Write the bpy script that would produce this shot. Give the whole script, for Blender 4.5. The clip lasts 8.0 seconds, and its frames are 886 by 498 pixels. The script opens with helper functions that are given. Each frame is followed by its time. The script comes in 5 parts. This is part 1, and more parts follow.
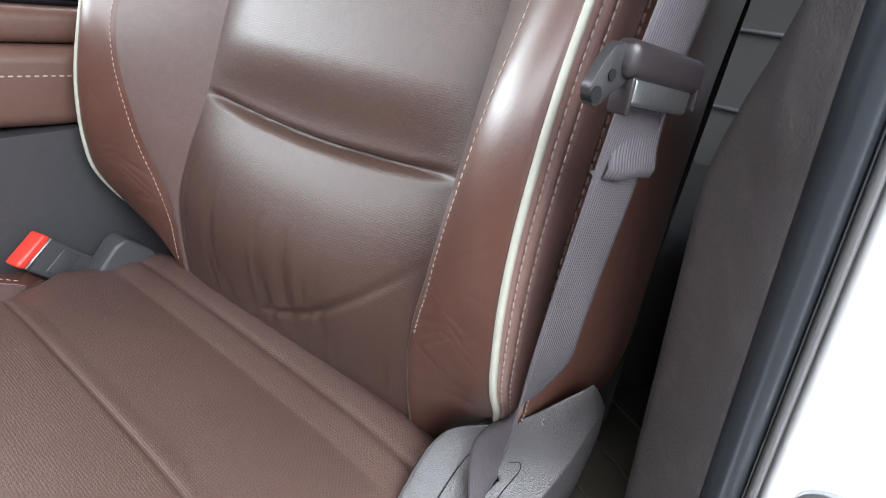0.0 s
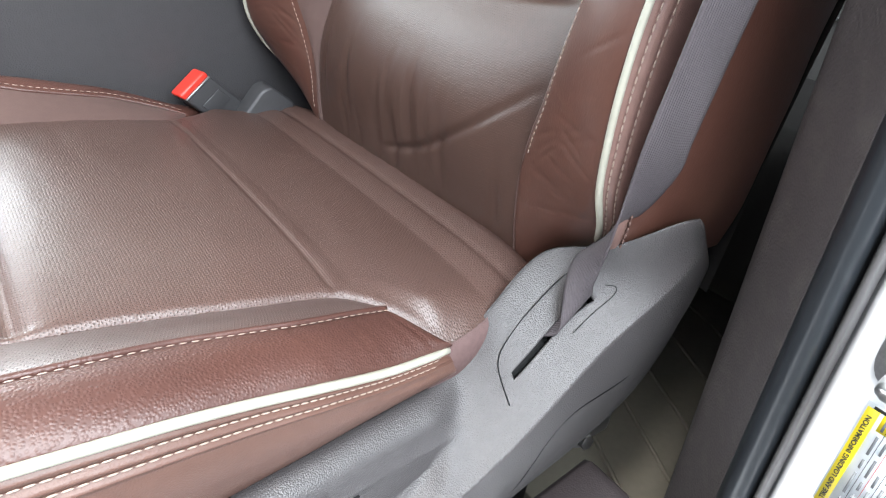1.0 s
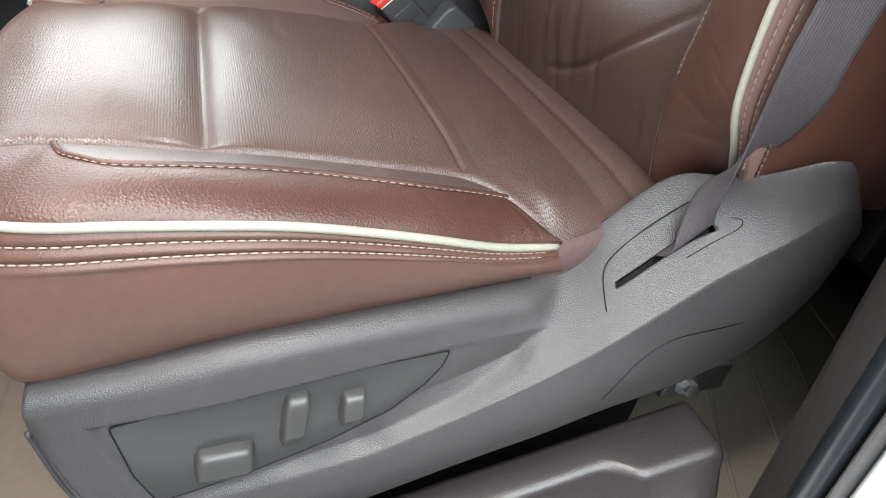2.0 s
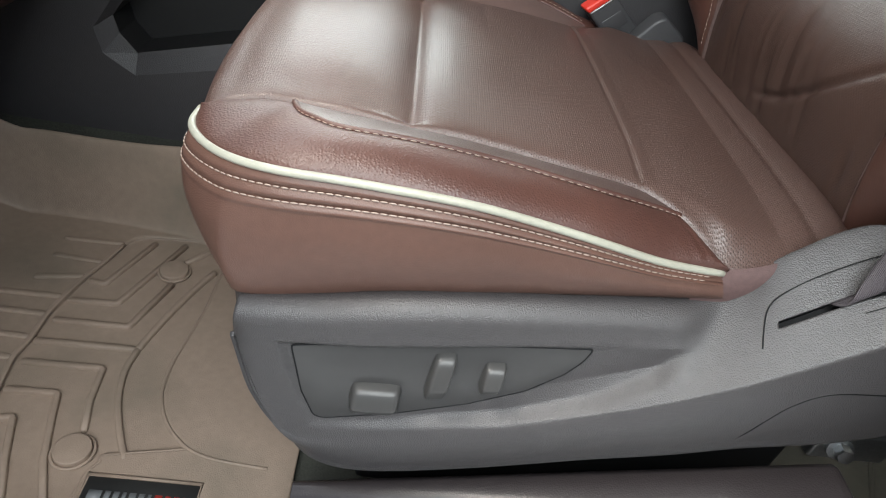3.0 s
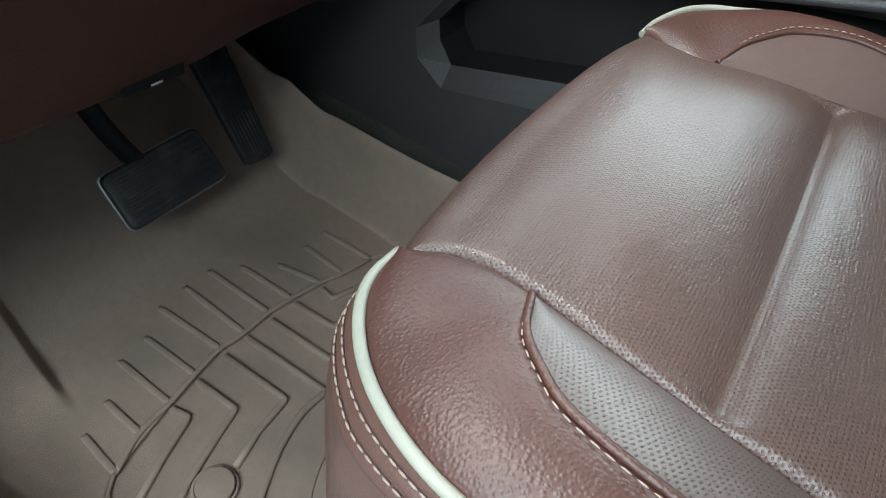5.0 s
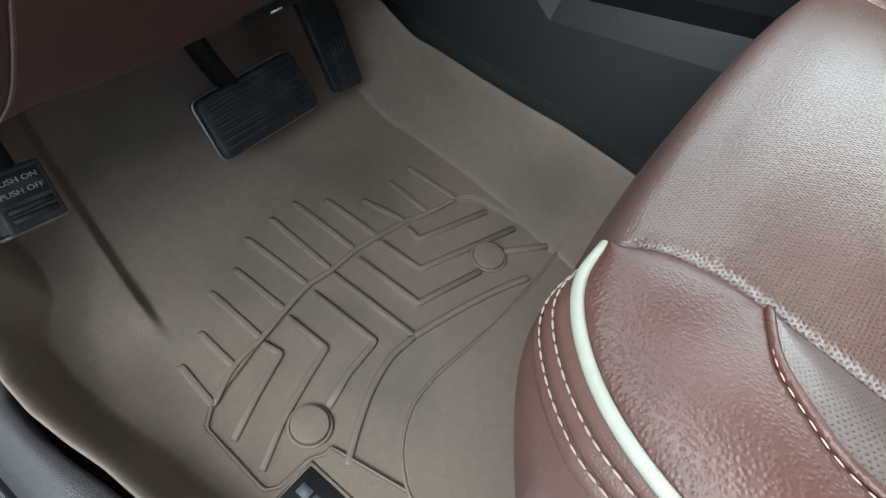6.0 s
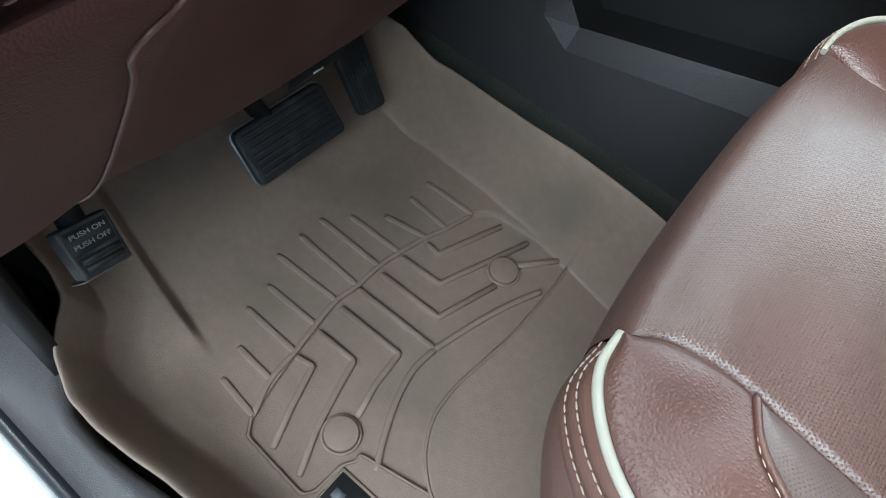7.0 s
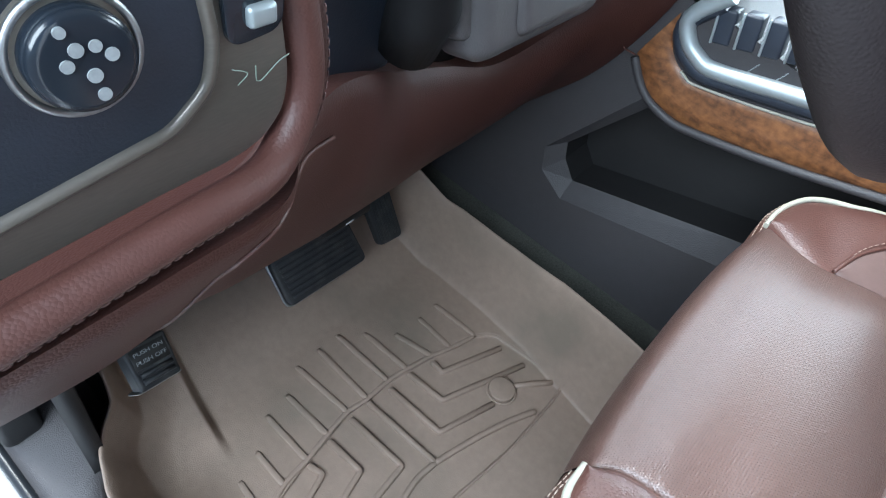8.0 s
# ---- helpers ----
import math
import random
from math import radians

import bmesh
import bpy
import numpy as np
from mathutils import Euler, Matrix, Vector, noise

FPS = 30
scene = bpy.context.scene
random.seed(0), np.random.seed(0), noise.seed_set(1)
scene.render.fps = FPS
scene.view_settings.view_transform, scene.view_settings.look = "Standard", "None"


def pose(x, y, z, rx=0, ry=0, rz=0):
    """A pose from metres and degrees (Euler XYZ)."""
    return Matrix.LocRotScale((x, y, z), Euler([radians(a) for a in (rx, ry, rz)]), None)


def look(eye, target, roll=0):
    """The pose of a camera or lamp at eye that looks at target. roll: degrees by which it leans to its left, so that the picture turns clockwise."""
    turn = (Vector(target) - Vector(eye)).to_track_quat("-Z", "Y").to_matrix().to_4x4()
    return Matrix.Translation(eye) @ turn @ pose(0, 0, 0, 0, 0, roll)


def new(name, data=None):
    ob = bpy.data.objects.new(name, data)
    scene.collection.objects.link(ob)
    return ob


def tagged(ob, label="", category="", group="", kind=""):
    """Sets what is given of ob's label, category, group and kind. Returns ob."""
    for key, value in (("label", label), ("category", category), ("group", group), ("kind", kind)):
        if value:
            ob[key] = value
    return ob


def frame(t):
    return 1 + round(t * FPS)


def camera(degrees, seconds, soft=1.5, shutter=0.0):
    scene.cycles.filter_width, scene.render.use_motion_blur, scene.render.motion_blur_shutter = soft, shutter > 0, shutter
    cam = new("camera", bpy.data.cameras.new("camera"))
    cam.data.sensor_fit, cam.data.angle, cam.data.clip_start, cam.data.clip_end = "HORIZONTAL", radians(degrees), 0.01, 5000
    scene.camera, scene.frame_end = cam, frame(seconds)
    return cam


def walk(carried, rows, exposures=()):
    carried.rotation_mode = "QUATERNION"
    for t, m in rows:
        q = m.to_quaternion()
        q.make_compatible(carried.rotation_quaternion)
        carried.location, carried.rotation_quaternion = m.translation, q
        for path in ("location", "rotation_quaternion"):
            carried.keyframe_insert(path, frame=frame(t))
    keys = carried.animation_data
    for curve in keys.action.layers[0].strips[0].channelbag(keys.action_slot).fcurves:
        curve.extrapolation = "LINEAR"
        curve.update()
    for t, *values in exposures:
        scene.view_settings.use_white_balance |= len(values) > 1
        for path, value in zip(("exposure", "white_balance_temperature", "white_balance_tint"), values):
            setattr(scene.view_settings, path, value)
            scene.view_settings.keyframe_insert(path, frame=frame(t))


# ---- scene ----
cam = camera(70.8, 8.0, soft=1.1)
PATH = [
    (0, (0.2, -0.291, 0.782), (1.661, 0.837, 0.012), 8.0),
    (0.2, (0.181, -0.299, 0.767), (1.602, 0.841, -0.058), 8.1),
    (0.4, (0.175, -0.314, 0.737), (1.536, 0.893, -0.095), 8.5),
    (0.5, (0.163, -0.322, 0.731), (1.505, 0.897, -0.113), 9.2),
    (0.8, (0.157, -0.341, 0.709), (1.402, 0.936, -0.197), 9.4),
    (1, (0.157, -0.348, 0.698), (1.339, 0.956, -0.254), 9.8),
    (1.2, (0.154, -0.355, 0.689), (1.256, 0.979, -0.315), 9.9),
    (2.3, (0.166, -0.451, 0.672), (0.701, 1.089, -0.486), 12.4),
    (2.5, (0.163, -0.46, 0.678), (0.595, 1.095, -0.503), 12.6),
    (3, (0.149, -0.454, 0.688), (0.363, 1.112, -0.538), 12.9),
    (3.5, (0.117, -0.379, 0.691), (0.145, 1.164, -0.58), 13.3),
    (3.6, (0.112, -0.358, 0.692), (0.113, 1.179, -0.588), 13.6),
    (4, (0.118, -0.273, 0.683), (-0.058, 1.213, -0.644), 13.4),
    (4.5, (0.124, -0.19, 0.672), (-0.341, 1.183, -0.706), 12.8),
    (5, (0.114, -0.193, 0.671), (-0.493, 1.083, -0.744), 12.2),
    (5.2, (0.098, -0.199, 0.659), (-0.538, 1.04, -0.776), 12.4),
    (6.3, (0.007, -0.204, 0.656), (-0.495, 0.836, -0.977), 15.8),
    (6.5, (0.007, -0.195, 0.666), (-0.498, 0.831, -0.975), 15.5),
    (7, (-0.022, -0.208, 0.731), (-0.505, 0.81, -0.921), 16.5),
    (7.5, (-0.011, -0.231, 0.773), (-0.517, 0.817, -0.853), 16.8),
    (8, (-0.013, -0.244, 0.832), (-0.701, 0.931, -0.633), 15.0),
]
walk(cam, [(t, look(eye, target, roll)) for t, eye, target, roll in PATH], exposures=[(0.0, 0.86, 6300, 10), (1.0, 0.95, 6400, 9), (2.5, 0.28, 6700, 7), (3.5, 0.02, 6700, 7), (4.5, -0.25, 6200, 0), (5.2, 0.10, 6000, -1), (6.3, 0.24, 6000, 0), (7.0, 0.25, 5900, 1), (7.5, 0.25, 5800, 3), (8.0, 0.72, 5700, 5)])

# ---- light ----
world = bpy.data.worlds.new("world")
scene.world = world
world.use_nodes = True
sky = world.node_tree.nodes.new("ShaderNodeTexSky")
sky.sky_type = "NISHITA"
sky.sun_disc = False
sky.sun_elevation, sky.sun_rotation = radians(56), radians(260)
sky.air_density, sky.dust_density = 1.0, 3.0
world.node_tree.nodes["Background"].inputs["Strength"].default_value = 0.12
world.node_tree.links.new(sky.outputs["Color"], world.node_tree.nodes["Background"].inputs["Color"])

sun = new("sun", bpy.data.lights.new("sun", "SUN"))
sun.data.energy, sun.data.angle, sun.data.color = 3.0, radians(14), (1.0, 0.97, 0.93)
sun.matrix_world = look((-2.0, -0.35, 3.0), (0, 0, 0))


def area(name, eye, target, sx, sy, watts, color=(1, 1, 1)):
    lamp = new(name, bpy.data.lights.new(name, "AREA"))
    lamp.data.shape, lamp.data.size, lamp.data.size_y = "RECTANGLE", sx, sy
    lamp.data.energy, lamp.data.color = watts, color
    lamp.matrix_world = look(eye, target)
    return lamp


area("door_opening_daylight", (-.02, -1.32, 1.66), (.05, .05, .38), 1.4, 1.15, 52, (0.91, 0.97, 1.0))
area("windshield_daylight", (-.72, .60, 1.28), (.20, .45, .50), 1.4, .62, 14, (0.90, 0.97, 1.0))
area("passenger_window_daylight", (.0, 1.49, 1.05), (.0, .0, .85), 1.25, .46, 17, (0.90, 0.98, 1.0))
area("rear_window_daylight", (1.25, 1.49, 1.08), (.6, .0, .75), .90, .42, 9, (0.90, 0.98, 1.0))


# ---- materials ----
def material(name, base, rough=0.5, metal=0.0, vary=0.12, scale=30.0, bump=0.0, bump_scale=900.0, bump_kind="noise", spec=0.5, coat=0.0, coords="Object", bands="X", depth=0.0006, stretch=(1, 1, 1), rough_vary=0.08, dirt=None, dirt_amount=0.0, dirt_scale=9.0):
    """A surface with colour variation at two scales, uneven gloss and fine relief."""
    mat = bpy.data.materials.new(name)
    mat.use_nodes = True
    nt = mat.node_tree
    n, link = nt.nodes, nt.links.new
    bsdf = n["Principled BSDF"]
    tc = n.new("ShaderNodeTexCoord")
    mp = n.new("ShaderNodeMapping")
    mp.inputs["Scale"].default_value = stretch
    link(tc.outputs[coords], mp.inputs["Vector"])
    big = n.new("ShaderNodeTexNoise")
    big.inputs["Scale"].default_value, big.inputs["Detail"].default_value = scale * 0.25, 4
    small = n.new("ShaderNodeTexNoise")
    small.inputs["Scale"].default_value, small.inputs["Detail"].default_value = scale * 6, 3
    for t in (big, small):
        link(mp.outputs["Vector"], t.inputs["Vector"])
    add = n.new("ShaderNodeMath")
    add.operation = "ADD"
    link(big.outputs["Fac"], add.inputs[0])
    link(small.outputs["Fac"], add.inputs[1])
    ramp = n.new("ShaderNodeMapRange")
    ramp.inputs["From Min"].default_value, ramp.inputs["From Max"].default_value = 0.6, 1.4
    ramp.inputs["To Min"].default_value, ramp.inputs["To Max"].default_value = 1 - vary, 1 + vary
    link(add.outputs[0], ramp.inputs["Value"])
    mul = n.new("ShaderNodeVectorMath")
    mul.operation = "SCALE"
    mul.inputs[0].default_value = base
    link(ramp.outputs["Result"], mul.inputs["Scale"])
    colour = mul.outputs["Vector"]
    if dirt:
        stain = n.new("ShaderNodeTexNoise")
        stain.inputs["Scale"].default_value, stain.inputs["Detail"].default_value = dirt_scale, 5
        link(mp.outputs["Vector"], stain.inputs["Vector"])
        fac = n.new("ShaderNodeMapRange")
        fac.inputs["From Min"].default_value, fac.inputs["From Max"].default_value = 0.5, 0.72
        fac.inputs["To Max"].default_value = dirt_amount
        link(stain.outputs["Fac"], fac.inputs["Value"])
        mix = n.new("ShaderNodeMix")
        mix.data_type = "RGBA"
        link(fac.outputs["Result"], mix.inputs["Factor"])
        link(colour, mix.inputs["A"])
        mix.inputs["B"].default_value = (*dirt, 1)
        colour = mix.outputs["Result"]
    link(colour, bsdf.inputs["Base Color"])
    gloss = n.new("ShaderNodeMapRange")
    gloss.inputs["To Min"].default_value, gloss.inputs["To Max"].default_value = rough - rough_vary, rough + rough_vary
    link(big.outputs["Fac"], gloss.inputs["Value"])
    link(gloss.outputs["Result"], bsdf.inputs["Roughness"])
    bsdf.inputs["Metallic"].default_value = metal
    bsdf.inputs["Specular IOR Level"].default_value = spec
    bsdf.inputs["Coat Weight"].default_value = coat
    bsdf.inputs["Coat Roughness"].default_value = 0.32
    if bump:
        b = n.new("ShaderNodeBump")
        b.inputs["Strength"].default_value, b.inputs["Distance"].default_value = bump, depth
        if bump_kind == "noise":
            h = n.new("ShaderNodeTexNoise")
            h.inputs["Scale"].default_value, h.inputs["Detail"].default_value = bump_scale, 3
            link(mp.outputs["Vector"], h.inputs["Vector"])
            link(h.outputs["Fac"], b.inputs["Height"])
        elif bump_kind == "grain":
            h = n.new("ShaderNodeTexVoronoi")
            h.feature = "F1"
            h.inputs["Scale"].default_value = bump_scale
            warp = n.new("ShaderNodeTexNoise")
            warp.inputs["Scale"].default_value = bump_scale * 0.4
            link(mp.outputs["Vector"], warp.inputs["Vector"])
            ad = n.new("ShaderNodeVectorMath")
            ad.operation = "MULTIPLY_ADD"
            ad.inputs[1].default_value = (0.7 / bump_scale,) * 3
            link(warp.outputs["Color"], ad.inputs[0])
            link(mp.outputs["Vector"], ad.inputs[2])
            link(ad.outputs["Vector"], h.inputs["Vector"])
            link(h.outputs["Distance"], b.inputs["Height"])
            b.invert = True
        elif bump_kind == "wave":
            h = n.new("ShaderNodeTexWave")
            h.bands_direction = bands
            h.inputs["Scale"].default_value, h.inputs["Distortion"].default_value = bump_scale, 0.3
            link(mp.outputs["Vector"], h.inputs["Vector"])
            link(h.outputs["Fac"], b.inputs["Height"])
        link(b.outputs["Normal"], bsdf.inputs["Normal"])
    mat["base"] = base
    return mat


def perforate(mat, pitch_u, pitch_v, hole=0.28, depth=0.5, dark=0.35):
    """Rows of small punched holes over a leather, laid out in the mesh's metric UVs."""
    nt = mat.node_tree
    n, link = nt.nodes, nt.links.new
    bsdf = n["Principled BSDF"]
    uv = n.new("ShaderNodeUVMap")
    sep = n.new("ShaderNodeSeparateXYZ")
    link(uv.outputs["UV"], sep.inputs[0])

    def math_node(op, a, b=None):
        m = n.new("ShaderNodeMath")
        m.operation = op
        for i, v in enumerate((a, b)):
            if v is None:
                continue
            if isinstance(v, (int, float)):
                m.inputs[i].default_value = v
            else:
                link(v, m.inputs[i])
        return m.outputs[0]

    row = math_node("DIVIDE", sep.outputs["X"], pitch_u)
    odd = math_node("MULTIPLY", math_node("FLOOR", row), 0.5)
    col = math_node("ADD", math_node("DIVIDE", sep.outputs["Y"], pitch_v), odd)
    du = math_node("ABSOLUTE", math_node("SUBTRACT", math_node("FRACT", row), 0.5))
    dv = math_node("ABSOLUTE", math_node("SUBTRACT", math_node("FRACT", col), 0.5))
    d = math_node("SQRT", math_node("ADD", math_node("MULTIPLY", du, du), math_node("MULTIPLY", dv, dv)))
    m = n.new("ShaderNodeMapRange")
    m.interpolation_type = "SMOOTHSTEP"
    m.inputs["From Min"].default_value, m.inputs["From Max"].default_value = hole * 0.5, hole
    link(d, m.inputs["Value"])
    old = bsdf.inputs["Normal"].links[0].from_node if bsdf.inputs["Normal"].links else None
    b = n.new("ShaderNodeBump")
    b.inputs["Strength"].default_value, b.inputs["Distance"].default_value = depth, 0.0008
    link(m.outputs["Result"], b.inputs["Height"])
    if old:
        link(old.outputs["Normal"], b.inputs["Normal"])
    link(b.outputs["Normal"], bsdf.inputs["Normal"])
    src = bsdf.inputs["Base Color"].links[0].from_socket
    k = n.new("ShaderNodeMapRange")
    k.inputs["To Min"].default_value = 1 - dark
    link(m.outputs["Result"], k.inputs["Value"])
    sc = n.new("ShaderNodeVectorMath")
    sc.operation = "SCALE"
    link(src, sc.inputs[0])
    link(k.outputs["Result"], sc.inputs["Scale"])
    link(sc.outputs["Vector"], bsdf.inputs["Base Color"])
    return mat


def leather(name, base, rough=0.38, spec=0.7, cell=560.0, pebble=0.5, wrinkle=0.0, along=(1, 1, 1), worn=None, worn_amount=0.35, worn_scale=11.0):
    """Tanned leather: pebbles parted by fine creases, long soft wrinkles, gloss and colour that vary with use."""
    mat = material(name, base, rough, vary=0.12, scale=22, spec=spec, rough_vary=0.09, dirt=worn, dirt_amount=worn_amount, dirt_scale=worn_scale)
    nt = mat.node_tree
    n, link = nt.nodes, nt.links.new
    tc = n.new("ShaderNodeTexCoord")
    warp = n.new("ShaderNodeTexNoise")
    warp.inputs["Scale"].default_value, warp.inputs["Detail"].default_value = cell * 0.45, 2
    link(tc.outputs["Object"], warp.inputs["Vector"])
    shift = n.new("ShaderNodeVectorMath")
    shift.operation = "MULTIPLY_ADD"
    shift.inputs[1].default_value = (0.35 / cell,) * 3
    link(warp.outputs["Color"], shift.inputs[0])
    link(tc.outputs["Object"], shift.inputs[2])
    stretch = n.new("ShaderNodeMapping")
    stretch.inputs["Scale"].default_value = along
    link(shift.outputs["Vector"], stretch.inputs["Vector"])
    cells = n.new("ShaderNodeTexVoronoi")
    cells.feature = "F1"
    cells.inputs["Scale"].default_value = cell
    link(stretch.outputs["Vector"], cells.inputs["Vector"])
    dome = n.new("ShaderNodeMapRange")
    dome.interpolation_type = "SMOOTHSTEP"
    dome.inputs["From Min"].default_value, dome.inputs["From Max"].default_value = 0.0, 0.75
    dome.inputs["To Min"].default_value, dome.inputs["To Max"].default_value = 1.0, 0.0
    link(cells.outputs["Distance"], dome.inputs["Value"])
    fine = n.new("ShaderNodeBump")
    fine.inputs["Strength"].default_value, fine.inputs["Distance"].default_value = pebble, 0.00035
    link(dome.outputs["Result"], fine.inputs["Height"])
    last = fine
    if wrinkle:
        creases = n.new("ShaderNodeTexNoise")
        creases.inputs["Scale"].default_value, creases.inputs["Detail"].default_value, creases.inputs["Distortion"].default_value = cell * 0.22, 5, 0.6
        link(stretch.outputs["Vector"], creases.inputs["Vector"])
        last = n.new("ShaderNodeBump")
        last.inputs["Strength"].default_value, last.inputs["Distance"].default_value = wrinkle, 0.0012
        link(creases.outputs["Fac"], last.inputs["Height"])
        link(fine.outputs["Normal"], last.inputs["Normal"])
    link(last.outputs["Normal"], n["Principled BSDF"].inputs["Normal"])
    return mat


M = {}
M["leather_panel"] = perforate(leather("leather_panel", (0.094, 0.052, 0.042), 0.40, 0.80, 520, 0.55, 0.14, (1.0, 0.55, 1.0)), 0.0021, 0.0027, 0.28, 0.60, 0.40)
M["leather_strip"] = perforate(leather("leather_strip", (0.095, 0.062, 0.055), 0.35, 1.0, 620, 0.2, 0.10), 0.0021, 0.0027, 0.25, 0.5, 0.45)
M["leather_smooth"] = leather("leather_smooth", (0.112, 0.070, 0.062), 0.42, 0.65, 800, 0.25, 0.12)
M["leather_bolster"] = leather("leather_bolster", (0.079, 0.0335, 0.026), 0.42, 0.62, 520, 0.62, 0.0, (1, 1, 1), (0.120, 0.050, 0.036), 0.35, 12)
M["leather_wing"] = leather("leather_wing", (0.092, 0.039, 0.028), 0.33, 0.8, 620, 0.12, 0.10, (1, 1, .45), (0.15, 0.066, 0.045), 0.4, 12)
M["leather_side"] = leather("leather_side", (0.122, 0.063, 0.048), 0.43, 0.5, 760, 0.3, 0.10)
M["leather_back"] = perforate(leather("leather_back", (0.070, 0.038, 0.029), 0.38, 0.6, 760, 0.22, 0.20), 0.0021, 0.0027, 0.26, 0.25, 0.20)
# Edge band leather is lightened: the light from outboard is in its colour.
M["leather_band_lit"] = leather("leather_band_lit", (0.225, 0.132, 0.113), 0.42, 0.55, 800, 0.25, 0.10)
M["suede"] = material("suede", (0.110, 0.065, 0.062), 0.75, vary=0.2, scale=40, bump=0.4, bump_scale=900)
M["piping"] = material("piping", (0.40, 0.39, 0.325), 0.42, vary=0.08, scale=30, bump=0.3, bump_scale=700, dirt=(0.28, 0.25, 0.20), dirt_amount=0.35, dirt_scale=40)
M["thread"] = material("thread", (0.40, 0.31, 0.26), 0.6, vary=0.15, scale=80)
M["thread_rose"] = material("thread_rose", (0.13, 0.07, 0.062), 0.6, vary=0.15, scale=80)
M["thread_dark"] = material("thread_dark", (0.13, 0.075, 0.062), 0.6, vary=0.1, scale=80)
M["shell_plastic"] = material("shell_plastic", (0.065, 0.0600, 0.0615), 0.41, vary=0.12, scale=20, bump=1.0, bump_scale=820, bump_kind="grain", spec=0.6, depth=0.00036)
M["smooth_plastic"] = material("smooth_plastic", (0.080, 0.078, 0.080), 0.42, vary=0.05, scale=20, bump=0.1, bump_scale=1200)
M["panel_plastic"] = material("panel_plastic", (0.052, 0.050, 0.050), 0.42, vary=0.05, scale=20, bump=0.12, bump_scale=1200)
M["switch_plastic"] = material("switch_plastic", (0.054, 0.052, 0.051), 0.36, vary=0.05, scale=40, bump=0.1, bump_scale=1200)
M["black"] = material("black", (0.010, 0.010, 0.011), 0.6, vary=0.1, scale=20, spec=0.2)
M["rubber"] = material("rubber", (0.020, 0.022, 0.025), 0.55, vary=0.2, scale=40, bump=0.3, bump_scale=600, dirt=(0.12, 0.11, 0.10), dirt_amount=0.35, dirt_scale=40)
M["seal"] = material("seal", (0.017, 0.020, 0.024), 0.33, vary=0.1, scale=20, bump=0.1)
M["mat_rubber"] = material("mat_rubber", (0.287, 0.215, 0.169), 0.50, vary=0.12, scale=14, bump=0.35, bump_scale=700, bump_kind="grain", spec=0.4, rough_vary=0.14, dirt=(0.175, 0.145, 0.112), dirt_amount=0.7, dirt_scale=7)
M["carpet"] = material("carpet", (0.035, 0.036, 0.030), 0.95, vary=0.5, scale=60, bump=1.0, bump_scale=500)
M["rear_mat"] = material("rear_mat", (0.17, 0.155, 0.125), 0.6, vary=0.1, scale=14, bump=0.3, bump_scale=800)
M["console_plastic"] = material("console_plastic", (0.049, 0.046, 0.049), 0.5, vary=0.08, scale=16, bump=0.5, bump_scale=600, bump_kind="grain")
# In the pocket, backrest rear and rear door this near-black carries the shade.
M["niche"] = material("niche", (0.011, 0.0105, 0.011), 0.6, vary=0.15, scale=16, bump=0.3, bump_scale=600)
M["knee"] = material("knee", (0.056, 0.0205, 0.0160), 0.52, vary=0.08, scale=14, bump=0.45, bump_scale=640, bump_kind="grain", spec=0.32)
M["roll"] = material("roll", (0.088, 0.036, 0.029), 0.45, vary=0.08, scale=20, bump=0.35, bump_scale=560, bump_kind="grain")
M["pillar"] = material("pillar", (0.074, 0.065, 0.066), 0.6, vary=0.1, scale=22, bump=0.6, bump_scale=420, bump_kind="grain", dirt=(0.16, 0.145, 0.13), dirt_amount=0.25, dirt_scale=50)
M["sill_plastic"] = material("sill_plastic", (0.029, 0.024, 0.025), 0.30, vary=0.1, scale=14, bump=0.25, bump_scale=600, bump_kind="grain", spec=0.5)
M["paint"] = material("paint", (0.80, 0.82, 0.84), 0.22, vary=0.02, scale=8, coat=0.6)
M["steel"] = material("steel", (0.62, 0.63, 0.64), 0.28, metal=1.0, vary=0.1, scale=60, bump=0.15, bump_scale=400)
M["dull_steel"] = material("dull_steel", (0.42, 0.43, 0.44), 0.4, metal=1.0, vary=0.2, scale=60)
M["silver"] = material("silver", (0.44, 0.50, 0.52), 0.42, metal=0.6, vary=0.05, scale=30)
M["dark_steel"] = material("dark_steel", (0.060, 0.056, 0.058), 0.33, metal=0.6, vary=0.15, scale=60)
M["gunmetal"] = material("gunmetal", (0.17, 0.155, 0.135), 0.32, metal=0.5, vary=0.12, scale=26, rough_vary=0.1, stretch=(1, 1, 6))
M["gloss_black"] = material("gloss_black", (0.015, 0.02, 0.028), 0.16, vary=0.1, scale=20, spec=0.6)
M["dark_blue_black"] = material("dark_blue_black", (0.026, 0.033, 0.048), 0.38, vary=0.1, scale=20, bump=0.3, bump_scale=700)
M["webbing"] = material("webbing", (0.080, 0.068, 0.075), 0.62, vary=0.22, scale=60, bump=0.5, bump_scale=130, bump_kind="wave", bands="Y", coords="UV", depth=0.0009)
M["wheel_leather"] = leather("wheel_leather", (0.020, 0.016, 0.017), 0.5, 0.4, 700, 0.3, 0.1)
M["belt_plastic"] = material("belt_plastic", (0.019, 0.014, 0.015), 0.4, vary=0.08, scale=40, bump=0.2, bump_scale=800)
M["buckle_plastic"] = material("buckle_plastic", (0.050, 0.049, 0.052), 0.42, vary=0.1, scale=60, bump=0.2)
M["shroud"] = material("shroud", (0.080, 0.075, 0.078), 0.40, vary=0.08, scale=20, bump=0.3, bump_scale=700, bump_kind="grain")
